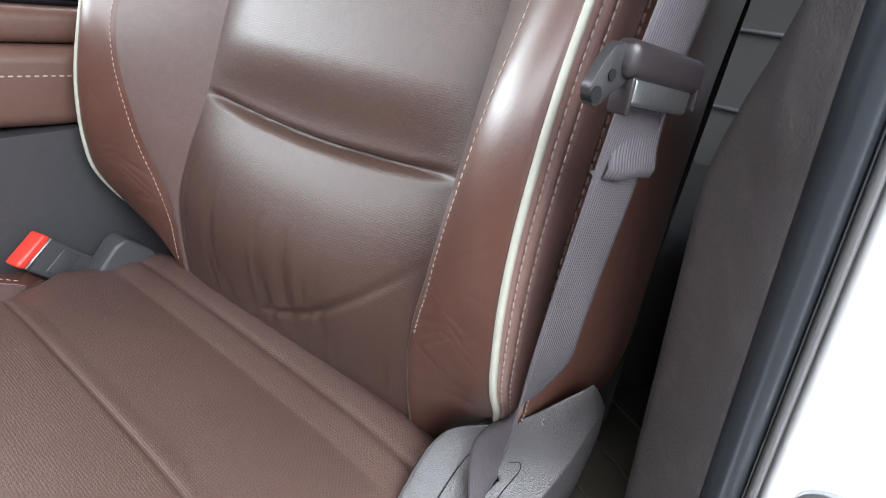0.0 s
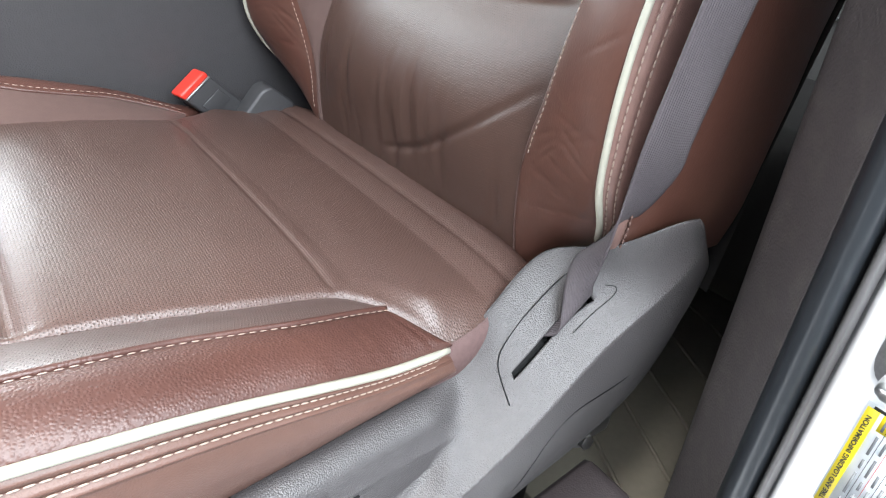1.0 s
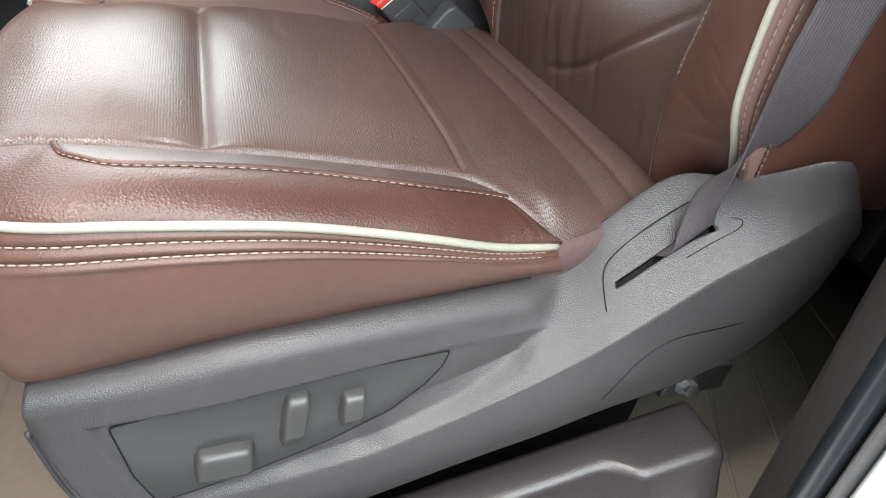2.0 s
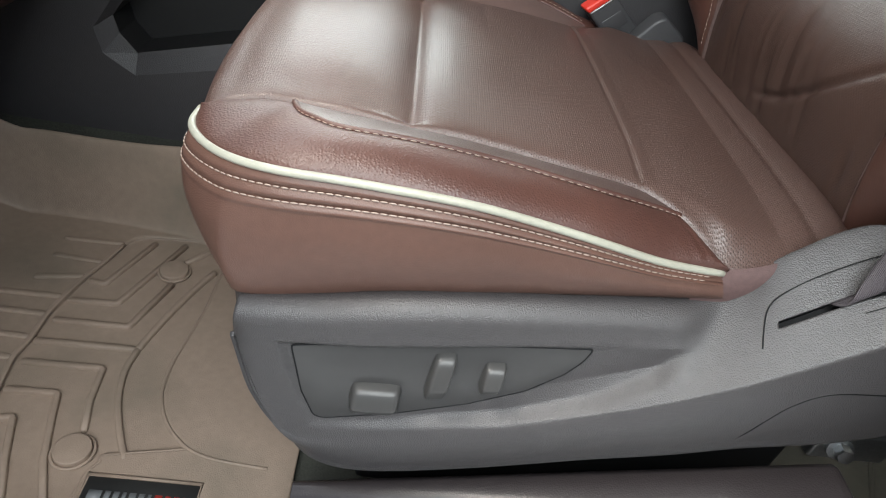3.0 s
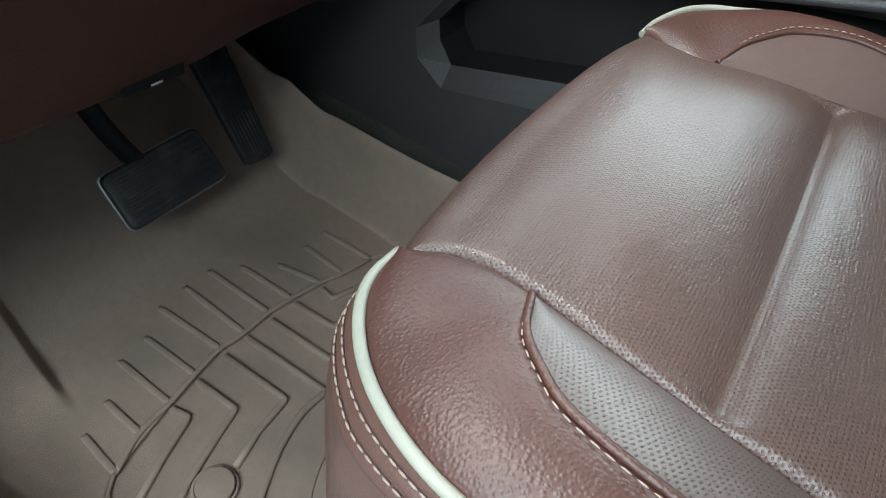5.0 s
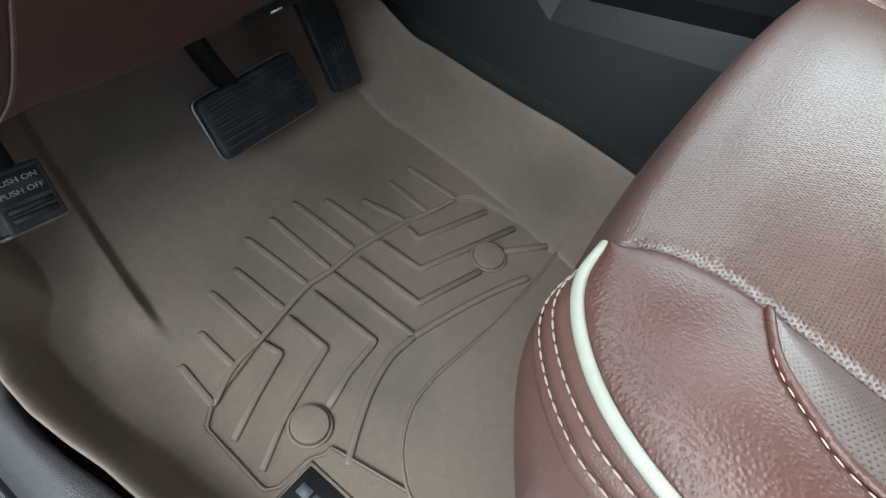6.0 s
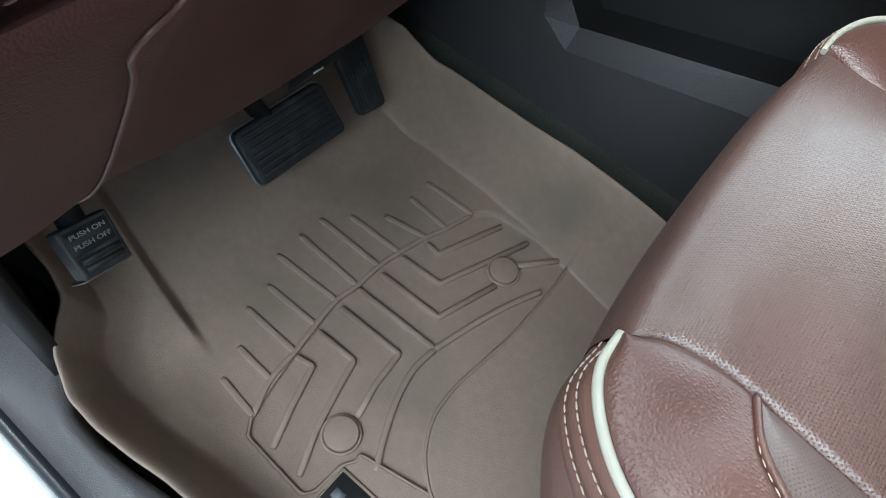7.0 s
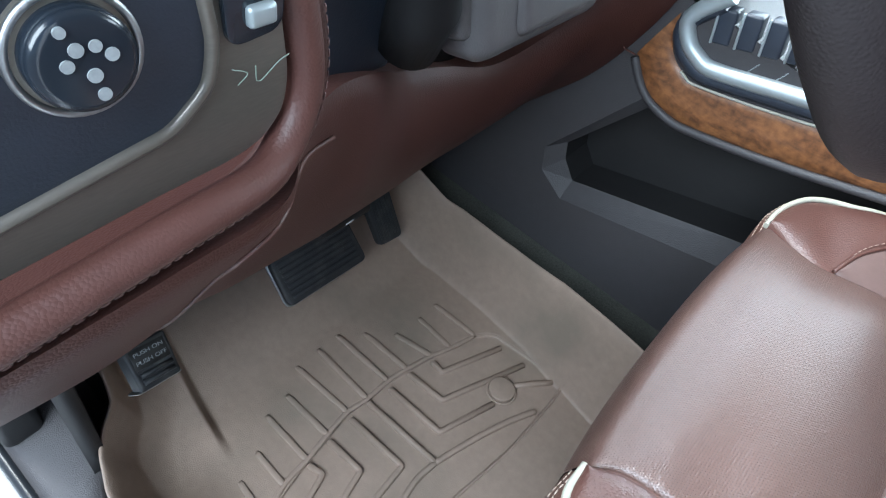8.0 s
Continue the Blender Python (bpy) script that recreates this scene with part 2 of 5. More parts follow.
M["scratch"] = material("scratch", (0.26, 0.33, 0.28), 0.6, vary=0.2, scale=90)
M["worn_print"] = material("worn_print", (0.30, 0.32, 0.33), 0.6, vary=0.2, scale=90)
M["red"] = material("red", (0.72, 0.045, 0.03), 0.35, vary=0.05, scale=60)
M["white_print"] = material("white_print", (0.62, 0.66, 0.70), 0.5, vary=0.03)
M["yellow"] = material("yellow", (0.82, 0.66, 0.01), 0.45, vary=0.03)
M["print_grey"] = material("print_grey", (0.19, 0.20, 0.21), 0.5)
M["print_black"] = material("print_black", (0.02, 0.02, 0.02), 0.5)
M["print_red"] = material("print_red", (0.6, 0.05, 0.04), 0.5)
# Taupe trim set near black: the rear cabin's shade is in this colour.
M["shaded_rear_trim"] = material("shaded_rear_trim", (0.015, 0.013, 0.012), 0.6, vary=0.1, scale=12, bump=0.3)
M["headliner"] = material("headliner", (0.45, 0.42, 0.38), 0.9, vary=0.06, scale=40, bump=0.5)
M["asphalt"] = material("asphalt", (0.16, 0.16, 0.16), 0.9, vary=0.25, scale=8, bump=0.8, bump_scale=80)


def wood_material():
    mat = bpy.data.materials.new("wood")
    mat.use_nodes = True
    nt = mat.node_tree
    n, link = nt.nodes, nt.links.new
    tc = n.new("ShaderNodeTexCoord")
    mp = n.new("ShaderNodeMapping")
    mp.inputs["Scale"].default_value = (14, 40, 60)
    link(tc.outputs["Object"], mp.inputs["Vector"])
    grain = n.new("ShaderNodeTexNoise")
    grain.inputs["Scale"].default_value, grain.inputs["Detail"].default_value, grain.inputs["Distortion"].default_value = 1.2, 7, 1.2
    link(mp.outputs["Vector"], grain.inputs["Vector"])
    burl = n.new("ShaderNodeTexNoise")
    burl.inputs["Scale"].default_value, burl.inputs["Detail"].default_value = 130, 6
    link(tc.outputs["Object"], burl.inputs["Vector"])
    add = n.new("ShaderNodeMath")
    add.operation = "ADD"
    link(grain.outputs["Fac"], add.inputs[0])
    link(burl.outputs["Fac"], add.inputs[1])
    half = n.new("ShaderNodeMath")
    half.operation = "MULTIPLY"
    half.inputs[1].default_value = 0.5
    link(add.outputs[0], half.inputs[0])
    ramp = n.new("ShaderNodeValToRGB")
    ramp.color_ramp.elements[0].position, ramp.color_ramp.elements[0].color = 0.34, (0.075, 0.026, 0.008, 1)
    ramp.color_ramp.elements[1].position, ramp.color_ramp.elements[1].color = 0.64, (0.27, 0.112, 0.038, 1)
    link(half.outputs[0], ramp.inputs["Fac"])
    b = n["Principled BSDF"]
    link(ramp.outputs["Color"], b.inputs["Base Color"])
    b.inputs["Roughness"].default_value = 0.42
    b.inputs["Coat Weight"].default_value = 0.15
    return mat


M["wood"] = wood_material()


# ---- builders ----
def part(name, mesh, mat, parent=None, label=""):
    """Links a mesh (or a bmesh) as one object under a thing or a part."""
    if isinstance(mesh, bmesh.types.BMesh):
        bm = mesh
        mesh = bpy.data.meshes.new(name)
        bm.to_mesh(mesh)
        bm.free()
    ob = new(name, mesh)
    if mat and not mesh.materials:
        mesh.materials.append(M[mat])
    if parent:
        ob.parent = parent
        ob.matrix_parent_inverse = Matrix.Translation(-parent.matrix_basis.translation) if parent.matrix_basis.translation.length else Matrix()
    if label:
        ob["label"] = label
    return ob


def thing(name, label, category, at=(0, 0, 0), group="", kind=""):
    ob = new(name)
    ob.empty_display_size = 0.05
    ob.location = at
    return tagged(ob, label, category, group, kind)


def spline(points, n, closed=False):
    """n points evenly spaced along a smooth curve through the given ones."""
    p = [np.array(q, float) for q in points]
    ext = [p[-1]] + p + [p[0], p[1]] if closed else [2 * p[0] - p[1]] + p + [2 * p[-1] - p[-2]]
    dense = []
    for i in range(len(ext) - 3):
        a, b, c, d = ext[i:i + 4]
        for k in range(24):
            t = k / 24
            dense.append(0.5 * ((2 * b) + (c - a) * t + (2 * a - 5 * b + 4 * c - d) * t * t + (3 * b - a - 3 * c + d) * t ** 3))
    dense.append(p[0] if closed else p[-1])
    dense = np.array(dense)
    s = np.concatenate(([0], np.cumsum(np.linalg.norm(np.diff(dense, axis=0), axis=1))))
    want = np.linspace(0, s[-1], n + 1)[:-1] if closed else np.linspace(0, s[-1], n)
    return np.stack([np.interp(want, s, dense[:, k]) for k in range(dense.shape[1])], axis=1)


def smoothstep(a, b, x):
    t = np.clip((x - a) / (b - a), 0, 1)
    return t * t * (3 - 2 * t)


def sheet(name, grid, flip=False, closed_v=False):
    """A smooth mesh from a grid of points, with UVs in metres."""
    g = np.array(grid, float)
    nu, nv = g.shape[:2]
    du = np.concatenate((np.zeros((1, nv)), np.cumsum(np.linalg.norm(np.diff(g, axis=0), axis=2), axis=0)))
    dv = np.concatenate((np.zeros((nu, 1)), np.cumsum(np.linalg.norm(np.diff(g, axis=1), axis=2), axis=1)), axis=1)
    du, dv = du.mean(axis=1), dv.mean(axis=0)
    bm = bmesh.new()
    uv = bm.loops.layers.uv.new("UVMap")
    vs = [[bm.verts.new(g[i, j]) for j in range(nv)] for i in range(nu)]
    span = nv if closed_v else nv - 1
    for i in range(nu - 1):
        for j in range(span):
            j2 = (j + 1) % nv
            quad = [(i, j), (i + 1, j), (i + 1, j2), (i, j2)]
            if flip:
                quad.reverse()
            f = bm.faces.new([vs[a][b] for a, b in quad])
            f.smooth = True
            for loop, (a, b) in zip(f.loops, quad):
                loop[uv].uv = (du[a], dv[b])
    mesh = bpy.data.meshes.new(name)
    bm.to_mesh(mesh)
    bm.free()
    return mesh


def solid(ob, thickness, offset=-1):
    m = ob.modifiers.new("thickness", "SOLIDIFY")
    m.thickness, m.offset = thickness, offset
    return ob


def tube(name, points, radius, sides=10, closed=False, squash=None, taper=None, square=1.0):
    """A round bar along a curve."""
    p = np.array(points, float)
    n = len(p)
    tang = np.gradient(p, axis=0) if not closed else np.roll(p, -1, 0) - np.roll(p, 1, 0)
    tang /= np.linalg.norm(tang, axis=1)[:, None]
    ref = np.array((0, 0, 1.0)) if abs(tang[0][2]) < 0.9 else np.array((0, 1.0, 0))
    rings = []
    side = np.cross(tang[0], ref)
    for i in range(n):
        side = side - tang[i] * np.dot(side, tang[i])
        side /= np.linalg.norm(side)
        up = np.cross(tang[i], side)
        r = radius * (taper[i] if taper is not None else 1)
        a = np.arange(sides) * 2 * np.pi / sides
        sq = squash or (1, 1)
        ca, sa = (np.sign(k) * np.abs(k) ** square for k in (np.cos(a), np.sin(a)))
        rings.append(p[i] + r * (sq[0] * ca[:, None] * side + sq[1] * sa[:, None] * up))
    bm = bmesh.new()
    vs = [[bm.verts.new(v) for v in ring] for ring in rings]
    for i in range(n if closed else n - 1):
        for j in range(sides):
            f = bm.faces.new([vs[i][j], vs[i][(j + 1) % sides], vs[(i + 1) % n][(j + 1) % sides], vs[(i + 1) % n][j]])
            f.smooth = True
    if not closed:
        bm.faces.new(list(reversed(vs[0])))
        bm.faces.new(vs[-1])
    bmesh.ops.recalc_face_normals(bm, faces=bm.faces)
    mesh = bpy.data.meshes.new(name)
    bm.to_mesh(mesh)
    bm.free()
    return mesh


def stitches(name, points, length=0.0042, gap=0.0018, radius=0.00048, lift=(0, 0, 0)):
    """A row of short thread stitches along a curve, one mesh."""
    p = np.array(points, float) + np.array(lift)
    s = np.concatenate(([0], np.cumsum(np.linalg.norm(np.diff(p, axis=0), axis=1))))
    at = lambda d: np.array([np.interp(d, s, p[:, k]) for k in range(3)])
    verts, faces = [], []
    d = 0.0
    while d + length < s[-1]:
        a, b = at(d), at(d + length)
        t = (b - a) / np.linalg.norm(b - a)
        ref = np.array((0, 0, 1.0)) if abs(t[2]) < 0.8 else np.array((0, 1.0, 0))
        u = np.cross(t, ref)
        u /= np.linalg.norm(u)
        w = np.cross(t, u)
        k = len(verts)
        for q, r in ((a, 0.35), ((a * 3 + b) / 4, 1), ((a + b * 3) / 4, 1), (b, 0.35)):
            for j in range(6):
                verts.append(q + radius * r * (u * math.cos(j * math.pi / 3) + w * math.sin(j * math.pi / 3)))
        for i in range(3):
            for j in range(6):
                faces.append((k + i * 6 + j, k + i * 6 + (j + 1) % 6, k + i * 6 + 6 + (j + 1) % 6, k + i * 6 + 6 + j))
        faces.append(tuple(k + j for j in range(5, -1, -1)))
        faces.append(tuple(k + 18 + j for j in range(6)))
        d += length + gap
    mesh = bpy.data.meshes.new(name)
    mesh.from_pydata([tuple(v) for v in verts], [], faces)
    mesh.polygons.foreach_set("use_smooth", [True] * len(mesh.polygons))
    return mesh


def block(name, lo, hi, bevel=0.004, segments=3, m=None):
    """A box with rounded edges, between two corners, optionally turned by m."""
    bm = bmesh.new()
    bmesh.ops.create_cube(bm, size=1)
    c = [(a + b) / 2 for a, b in zip(lo, hi)]
    bmesh.ops.scale(bm, vec=[b - a for a, b in zip(lo, hi)], verts=bm.verts)
    bmesh.ops.translate(bm, vec=c, verts=bm.verts)
    if bevel:
        bmesh.ops.bevel(bm, geom=bm.edges[:], offset=bevel, segments=segments, profile=0.5, affect="EDGES")
    if m:
        bmesh.ops.transform(bm, matrix=m, verts=bm.verts)
    for f in bm.faces:
        f.smooth = True
    mesh = bpy.data.meshes.new(name)
    bm.to_mesh(mesh)
    bm.free()
    return mesh


def prism(name, outline, depth, bevel=0.002, segments=2, m=None, top_scale=1.0):
    """A plate: an outline in its own x, y plane, raised by depth along z, with rounded upper edges."""
    bm = bmesh.new()
    base = [bm.verts.new((x, y, 0)) for x, y in outline]
    f = bm.faces.new(base)
    if f.normal.z < 0:
        f.normal_flip()
    f.normal_update()
    ext = bmesh.ops.extrude_face_region(bm, geom=[f])
    up = [v for v in ext["geom"] if isinstance(v, bmesh.types.BMVert)]
    cx, cy = sum(p[0] for p in outline) / len(outline), sum(p[1] for p in outline) / len(outline)
    for v in up:
        v.co = ((v.co.x - cx) * top_scale + cx, (v.co.y - cy) * top_scale + cy, depth)
    bmesh.ops.recalc_face_normals(bm, faces=bm.faces)
    if bevel:
        edges = [e for e in bm.edges if all(abs(v.co.z - depth) < 1e-6 for v in e.verts)]
        bmesh.ops.bevel(bm, geom=edges, offset=bevel, segments=segments, profile=0.5, affect="EDGES")
    if m:
        bmesh.ops.transform(bm, matrix=m, verts=bm.verts)
    for f in bm.faces:
        f.smooth = len(f.verts) <= 4
    mesh = bpy.data.meshes.new(name)
    bm.to_mesh(mesh)
    bm.free()
    mesh.set_sharp_from_angle(angle=radians(38))
    return mesh


def axes(origin, x, z):
    """A pose from an origin, an x direction and a z (outward) direction."""
    x, z = Vector(x).normalized(), Vector(z).normalized()
    y = z.cross(x).normalized()
    x = y.cross(z)
    m = Matrix((x, y, z)).transposed().to_4x4()
    m.translation = origin
    return m


def disc(n, r, rx=1.0):
    return [(r * rx * math.cos(2 * math.pi * k / n), r * math.sin(2 * math.pi * k / n)) for k in range(n)]


def lettering(name, text, size, m, mat, parent, depth=0.0003):
    cu = bpy.data.curves.new(name, "FONT")
    cu.body, cu.size, cu.extrude, cu.align_x, cu.align_y = text, size, depth, "CENTER", "CENTER"
    cu.materials.append(M[mat])
    ob = new(name, cu)
    ob.matrix_basis = m
    ob.parent = parent
    return ob


def flip_y(points, centre):
    q = np.array(points, float).copy()
    q[..., 1] = 2 * centre - q[..., 1]
    return q


# ---- driver's seat: x to the rear, y into the car, z up ----
SEAT_MID = 0.170
PIPE = [(-.002, .001, .437), (-.001, -.024, .438), (.009, -.045, .440), (.028, -.066, .443), (.052, -.082, .447), (.083, -.094, .452), (.12, -.099, .455), (.18, -.105, .457), (.22, -.105, .454), (.262, -.102, .446), (.306, -.100, .437), (.36, -.091, .421), (.40, -.085, .414), (.42, -.081, .411)]
GROOVE = [(0, .002, .437), (.02, .010, .444), (.045, .012, .449), (.07, .010, .451), (.11, .003, .453), (.164, -.004, .453), (.22, -.010, .452), (.29, -.017, .447), (.355, -.022, .440), (.386, -.040, .433), (.408, -.062, .422), (.424, -.080, .411)]
STITCH = [(.069, .009, .4515), (.078, -.018, .459), (.094, -.036, .464), (.112, -.048, .467), (.15, -.057, .471), (.19, -.057, .469), (.23, -.053, .463), (.28, -.053, .456), (.313, -.053, .451), (.36, -.047, .441), (.388, -.042, .433)]
SKIRT = [(.030, .004, .325), (.032, -.05, .330), (.041, -.082, .334), (.053, -.097, .338), (.107, -.096, .345), (.148, -.0985, .358), (.189, -.0995, .366), (.275, -.0955, .376), (.373, -.085, .381), (.434, -.079, .384)]

seat = thing("driver_seat", "two-tone brown leather power driver's seat with cream piping", "car seat", (0.3, SEAT_MID, 0.0))


def loft(a, b, n, m, bulge, direction, shape=1.0):
    """A grid from curve a to curve b, bellied by bulge along direction."""
    pa, pb = spline(a, n), spline(b, n)
    v = np.linspace(0, 1, m)[None, :, None]
    g = pa[:, None, :] * (1 - v) + pb[:, None, :] * v
    swell = (4 * v * (1 - v)) ** shape
    return g + bulge * swell * np.array(direction)[None, None, :]


# centre panel of the cushion, from under the nose over the top to the back
front_seam = [(.030, .004, .325), (.006, .004, .345), (-.006, .004, .375), (-.009, .003, .405)]
rear_edge = [(.45, -.079, .418), (.48, -.073, .427), (.51, -.065, .431), (.532, -.056, .434), (.55, -.050, .424), (.575, -.045, .39)]
near_edge = spline(front_seam + GROOVE + rear_edge, 420)
far_edge = flip_y(near_edge, SEAT_MID)
far_edge[:, 1] += .020 * smoothstep(0, .06, -near_edge[:, 1]) + .018 * (1 - smoothstep(.0, .06, near_edge[:, 0]))
vs = np.linspace(0, 1, 130)
vv = (.45 * vs + .55 * (.5 - .5 * np.cos(np.pi * vs)))[None, :, None]
panel = near_edge[:, None, :] * (1 - vv) + far_edge[:, None, :] * vv
X = panel[:, :, 0]
rear_base = np.interp(X, [.34, .40, .46, .505, .532, .545, .575], [.440, .434, .427, .421, .425, .420, .39])
V = np.broadcast_to(vv[:, :, 0], X.shape)
across = 4 * V * (1 - V)
crown = 1 - np.abs(2 * V - 1) ** (7 - 4 * (1 - smoothstep(.05, .17, X)))
panel[:, :, 2] += np.clip(rear_base - panel[:, :, 2], 0, .05) * smoothstep(0, .07, V) * smoothstep(1, .93, V) * smoothstep(.335, .36, X)
k_nose = 1 - smoothstep(-0.01, 0.05, X)
low = np.clip((panel[:, :, 2] - .325) / .12, 0, 1)
panel[:, :, 0] -= k_nose * (0.003 * across + 0.009 * crown) * (0.45 + 0.55 * low)
panel[:, :, 2] += (1 - k_nose) * (0.010 * crown + 0.003 * across) * (1 - smoothstep(.535, .575, X))
panel[:, :, 2] += k_nose * 0.004 * crown * smoothstep(.39, .44, panel[:, :, 2])


def valley(x, at, depth, width):
    return depth * np.exp(-((x - at) / width) ** 2)


def pleat(x):
    d = x - .164
    soft = np.sqrt(d * d + .0022 ** 2) - .0022
    return .011 * np.exp(-soft / np.where(d < 0, .020, .0085))


inside = smoothstep(0.0, 0.04, V) * smoothstep(1.0, 0.96, V)
panel[:, :, 2] -= inside * (pleat(X) + valley(X, .357, .0022, .0025))
panel[:, :, 2] += smoothstep(0.0, 0.22, V) * smoothstep(1.0, 0.78, V) * valley(X, .10, .004, .035)
panel[:, :, 2] -= valley(X, .506, .0022, .0045)
rim = np.minimum(V, 1 - V) * .34
roll_over = smoothstep(-.002, .02, X) * (1 - smoothstep(.40, .44, X))
panel[:, :, 2] += roll_over * (.0019 * np.exp(-((rim - .006) / np.where(rim < .006, .0045, .016)) ** 2) - .0045 * np.exp(-rim / .0013))
rng = np.random.RandomState(4)
for _ in range(44):
    cx, cy, a = rng.uniform(.0, .45), rng.uniform(.02, .32), rng.uniform(-.6, .6)
    ux = (X - cx) * math.cos(a) + (panel[:, :, 1] - cy) * math.sin(a)
    uy = -(X - cx) * math.sin(a) + (panel[:, :, 1] - cy) * math.cos(a)
    panel[:, :, 2] += rng.uniform(-.0008, .0006) * np.exp(-(ux / rng.uniform(.005, .016)) ** 2 - (uy / rng.uniform(.03, .09)) ** 2)
cushion = part("cushion", sheet("cushion", panel), "leather_panel", seat, "perforated brown leather seat cushion with stitched pleats")


ROWS = (.095, .178)


def cushion_side(mirror):
    def far(q):
        q = np.array(q, float)
        grow = .020 * smoothstep(0, .06, -q[..., 1]) + .018 * (1 - smoothstep(.0, .06, q[..., 0]))
        q = flip_y(q, SEAT_MID)
        q[..., 2] += .007 * smoothstep(-.02, -.08, flip_y(q, SEAT_MID)[..., 1]) * smoothstep(.30, .38, q[..., 2])
        q[..., 1] += grow
        return q

    put = far if mirror else (lambda q: np.array(q, float))
    edge = GROOVE[:4] + STITCH[1:] + [(.408, -.062, .4225), (.424, -.080, .411)]
    g = loft(edge, PIPE, 120, 40, 0.0085, (0, -0.45, 0.9), 0.8)
    tuck_in = np.linspace(1, 0, 40)[None, :] * .06
    g[:, :, 2] -= .0030 * np.exp(-tuck_in / .0022) + .0012 * np.exp(-(.06 - tuck_in) / .0018)
    xs = g[:, :, 0]
    rs = np.random.RandomState(8)
    for _ in range(14):
        c = rs.uniform(.30, .41)
        g[:, :, 2] -= rs.uniform(.0003, .0009) * np.exp(-((xs + .5 * (g[:, :, 1] + .07) - c) / .0016) ** 2)
    part("bolster", sheet("bolster", put(g), flip=mirror), "leather_bolster", cushion, "glossy reddish-brown leather bolster")
    inner = [q for q in GROOVE if .069 <= q[0] <= .39]
    s = loft(inner, STITCH, 90, 12, 0.003, (0, -0.3, 0.9))
    part("perforated_strip", sheet("perforated_strip", put(s), flip=mirror), "leather_smooth" if mirror else "leather_strip", cushion)
    side = loft(PIPE, SKIRT, 130, 150, 0.008, (-0.25, -0.9, 0))
    u = np.linspace(0, 1, 130)[:, None]
    v = np.linspace(0, 1, 150)[None, :]
    front = np.exp(-(u / .20) ** 2)
    full = np.sin(np.pi * v) ** 0.6
    side[:, :, 0] -= front * 0.0205 * full
    side[:, :, 1] -= (front * .002 + .0025) * full
    nose = np.array(spline(front_seam + GROOVE[:1], 80))
    gap = np.interp(side[0, :, 2], nose[:, 2], nose[:, 0]) + .0006 - side[0, :, 0]
    side[:, :, 0] += gap[None, :] * np.exp(-(u / .05) ** 2)
    gap = np.interp(side[0, :, 2], nose[:, 2], nose[:, 1]) - side[0, :, 1]
    side[:, :, 1] += gap[None, :] * np.exp(-(u / .045) ** 2)
    for at in ROWS:
        side[:, :, 1] += 0.0012 * np.exp(-((v - at) / .013) ** 2)
    for at in (.05, .135, .215):
        side[:, :, 1] -= 0.0016 * np.exp(-((v - at) / .022) ** 2)
    rs = np.random.RandomState(17)
    for _ in range(16):
        c, h = rs.uniform(.05, .95), rs.uniform(.3, .95)
        side[:, :, 1] += rs.uniform(-.0009, .0009) * np.exp(-((u - c) / rs.uniform(.03, .09)) ** 2 - ((v - h) / rs.uniform(.05, .15)) ** 2)
    part("side_panel", sheet("side_panel", put(side), flip=mirror), "leather_side", cushion, "matt brown leather side panel")
    pipe = np.array(spline(PIPE, 90))
    pipe[:, 1] -= .001
    pipe[:, 2] += .0012
    part("piping", tube("piping", put(pipe), 0.0031, 12), "piping", cushion, "cream leather piping")
    for at in ROWS:
        row = side[:, round(at * 149), :] + np.array((-.0006, -.0011, .0005))
        part("stitching", stitches("stitching", put(row[:127]), .0052, .0010, .00062), "thread", cushion, "cream thread stitching")
    fold = np.array(spline(STITCH, 120)) + np.array((0, .0005, .0008))
    part("fold", tube("fold", put(fold), 0.0022, 8), "leather_bolster", cushion)
    top = np.array(spline(edge[3:-2], 140))
    off = np.array((0, -.0046, .0026))
    part("stitching", stitches("stitching", put(top + off), .0046, .0022, .00042), "thread", cushion, "cream thread stitching")
    seam = np.array(spline(GROOVE, 120))
    part("seam", tube("seam", put(seam + np.array((0, -.0004, -.0022))), 0.0016, 8), "thread_dark", cushion, "dark sunken seam")
    tuck = loft([(.404, -.081, .412), (.424, -.079, .414), (.45, -.077, .420), (.48, -.071, .429), (.505, -.064, .433)], [(.402, -.086, .382), (.43, -.085, .383), (.455, -.082, .388), (.48, -.078, .40), (.51, -.07, .415)], 30, 10, .006, (0, -.8, .6))
    part("tuck_flap", sheet("tuck_flap", put(tuck), flip=mirror), "suede", cushion, "mauve fabric tuck at the cushion's rear corner")


cushion_side(False)
cushion_side(True)

# backrest, leaning to the rear
BACK_MID = 0.150
SKEW = -0.035
B_PIPE = [(.530, -.100, .492), (.508, -.112, .516), (.490, -.116, .545), (.483, -.117, .575), (.480, -.117, .610), (.481, -.117, .65), (.488, -.117, .697), (.498, -.117, .743), (.513, -.117, .79), (.545, -.117, .88), (.60, -.112, 1.02)]
B_STITCH = [(.524, -.016, .505), (.516, -.025, .547), (.508, -.037, .58), (.501, -.047, .616), (.496, -.062, .674), (.503, -.069, .723), (.528, -.070, .781), (.568, -.07, .88), (.615, -.07, 1.02)]
B_PANEL = [(.556, -.014, .385), (.534, -.012, .45), (.524, -.010, .53), (.530, .0, .59), (.546, .009, .65), (.560, .012, .71), (.580, .012, .78), (.615, .012, .90), (.655, .012, 1.02)]


def lean(q):
    q = np.array(q, float).copy()
    q[..., 0] += SKEW * (q[..., 1] - BACK_MID)
    return q


B_NEAR = [(x, -.018 if z < .55 else -.022, z) for x, y, z in B_PANEL]


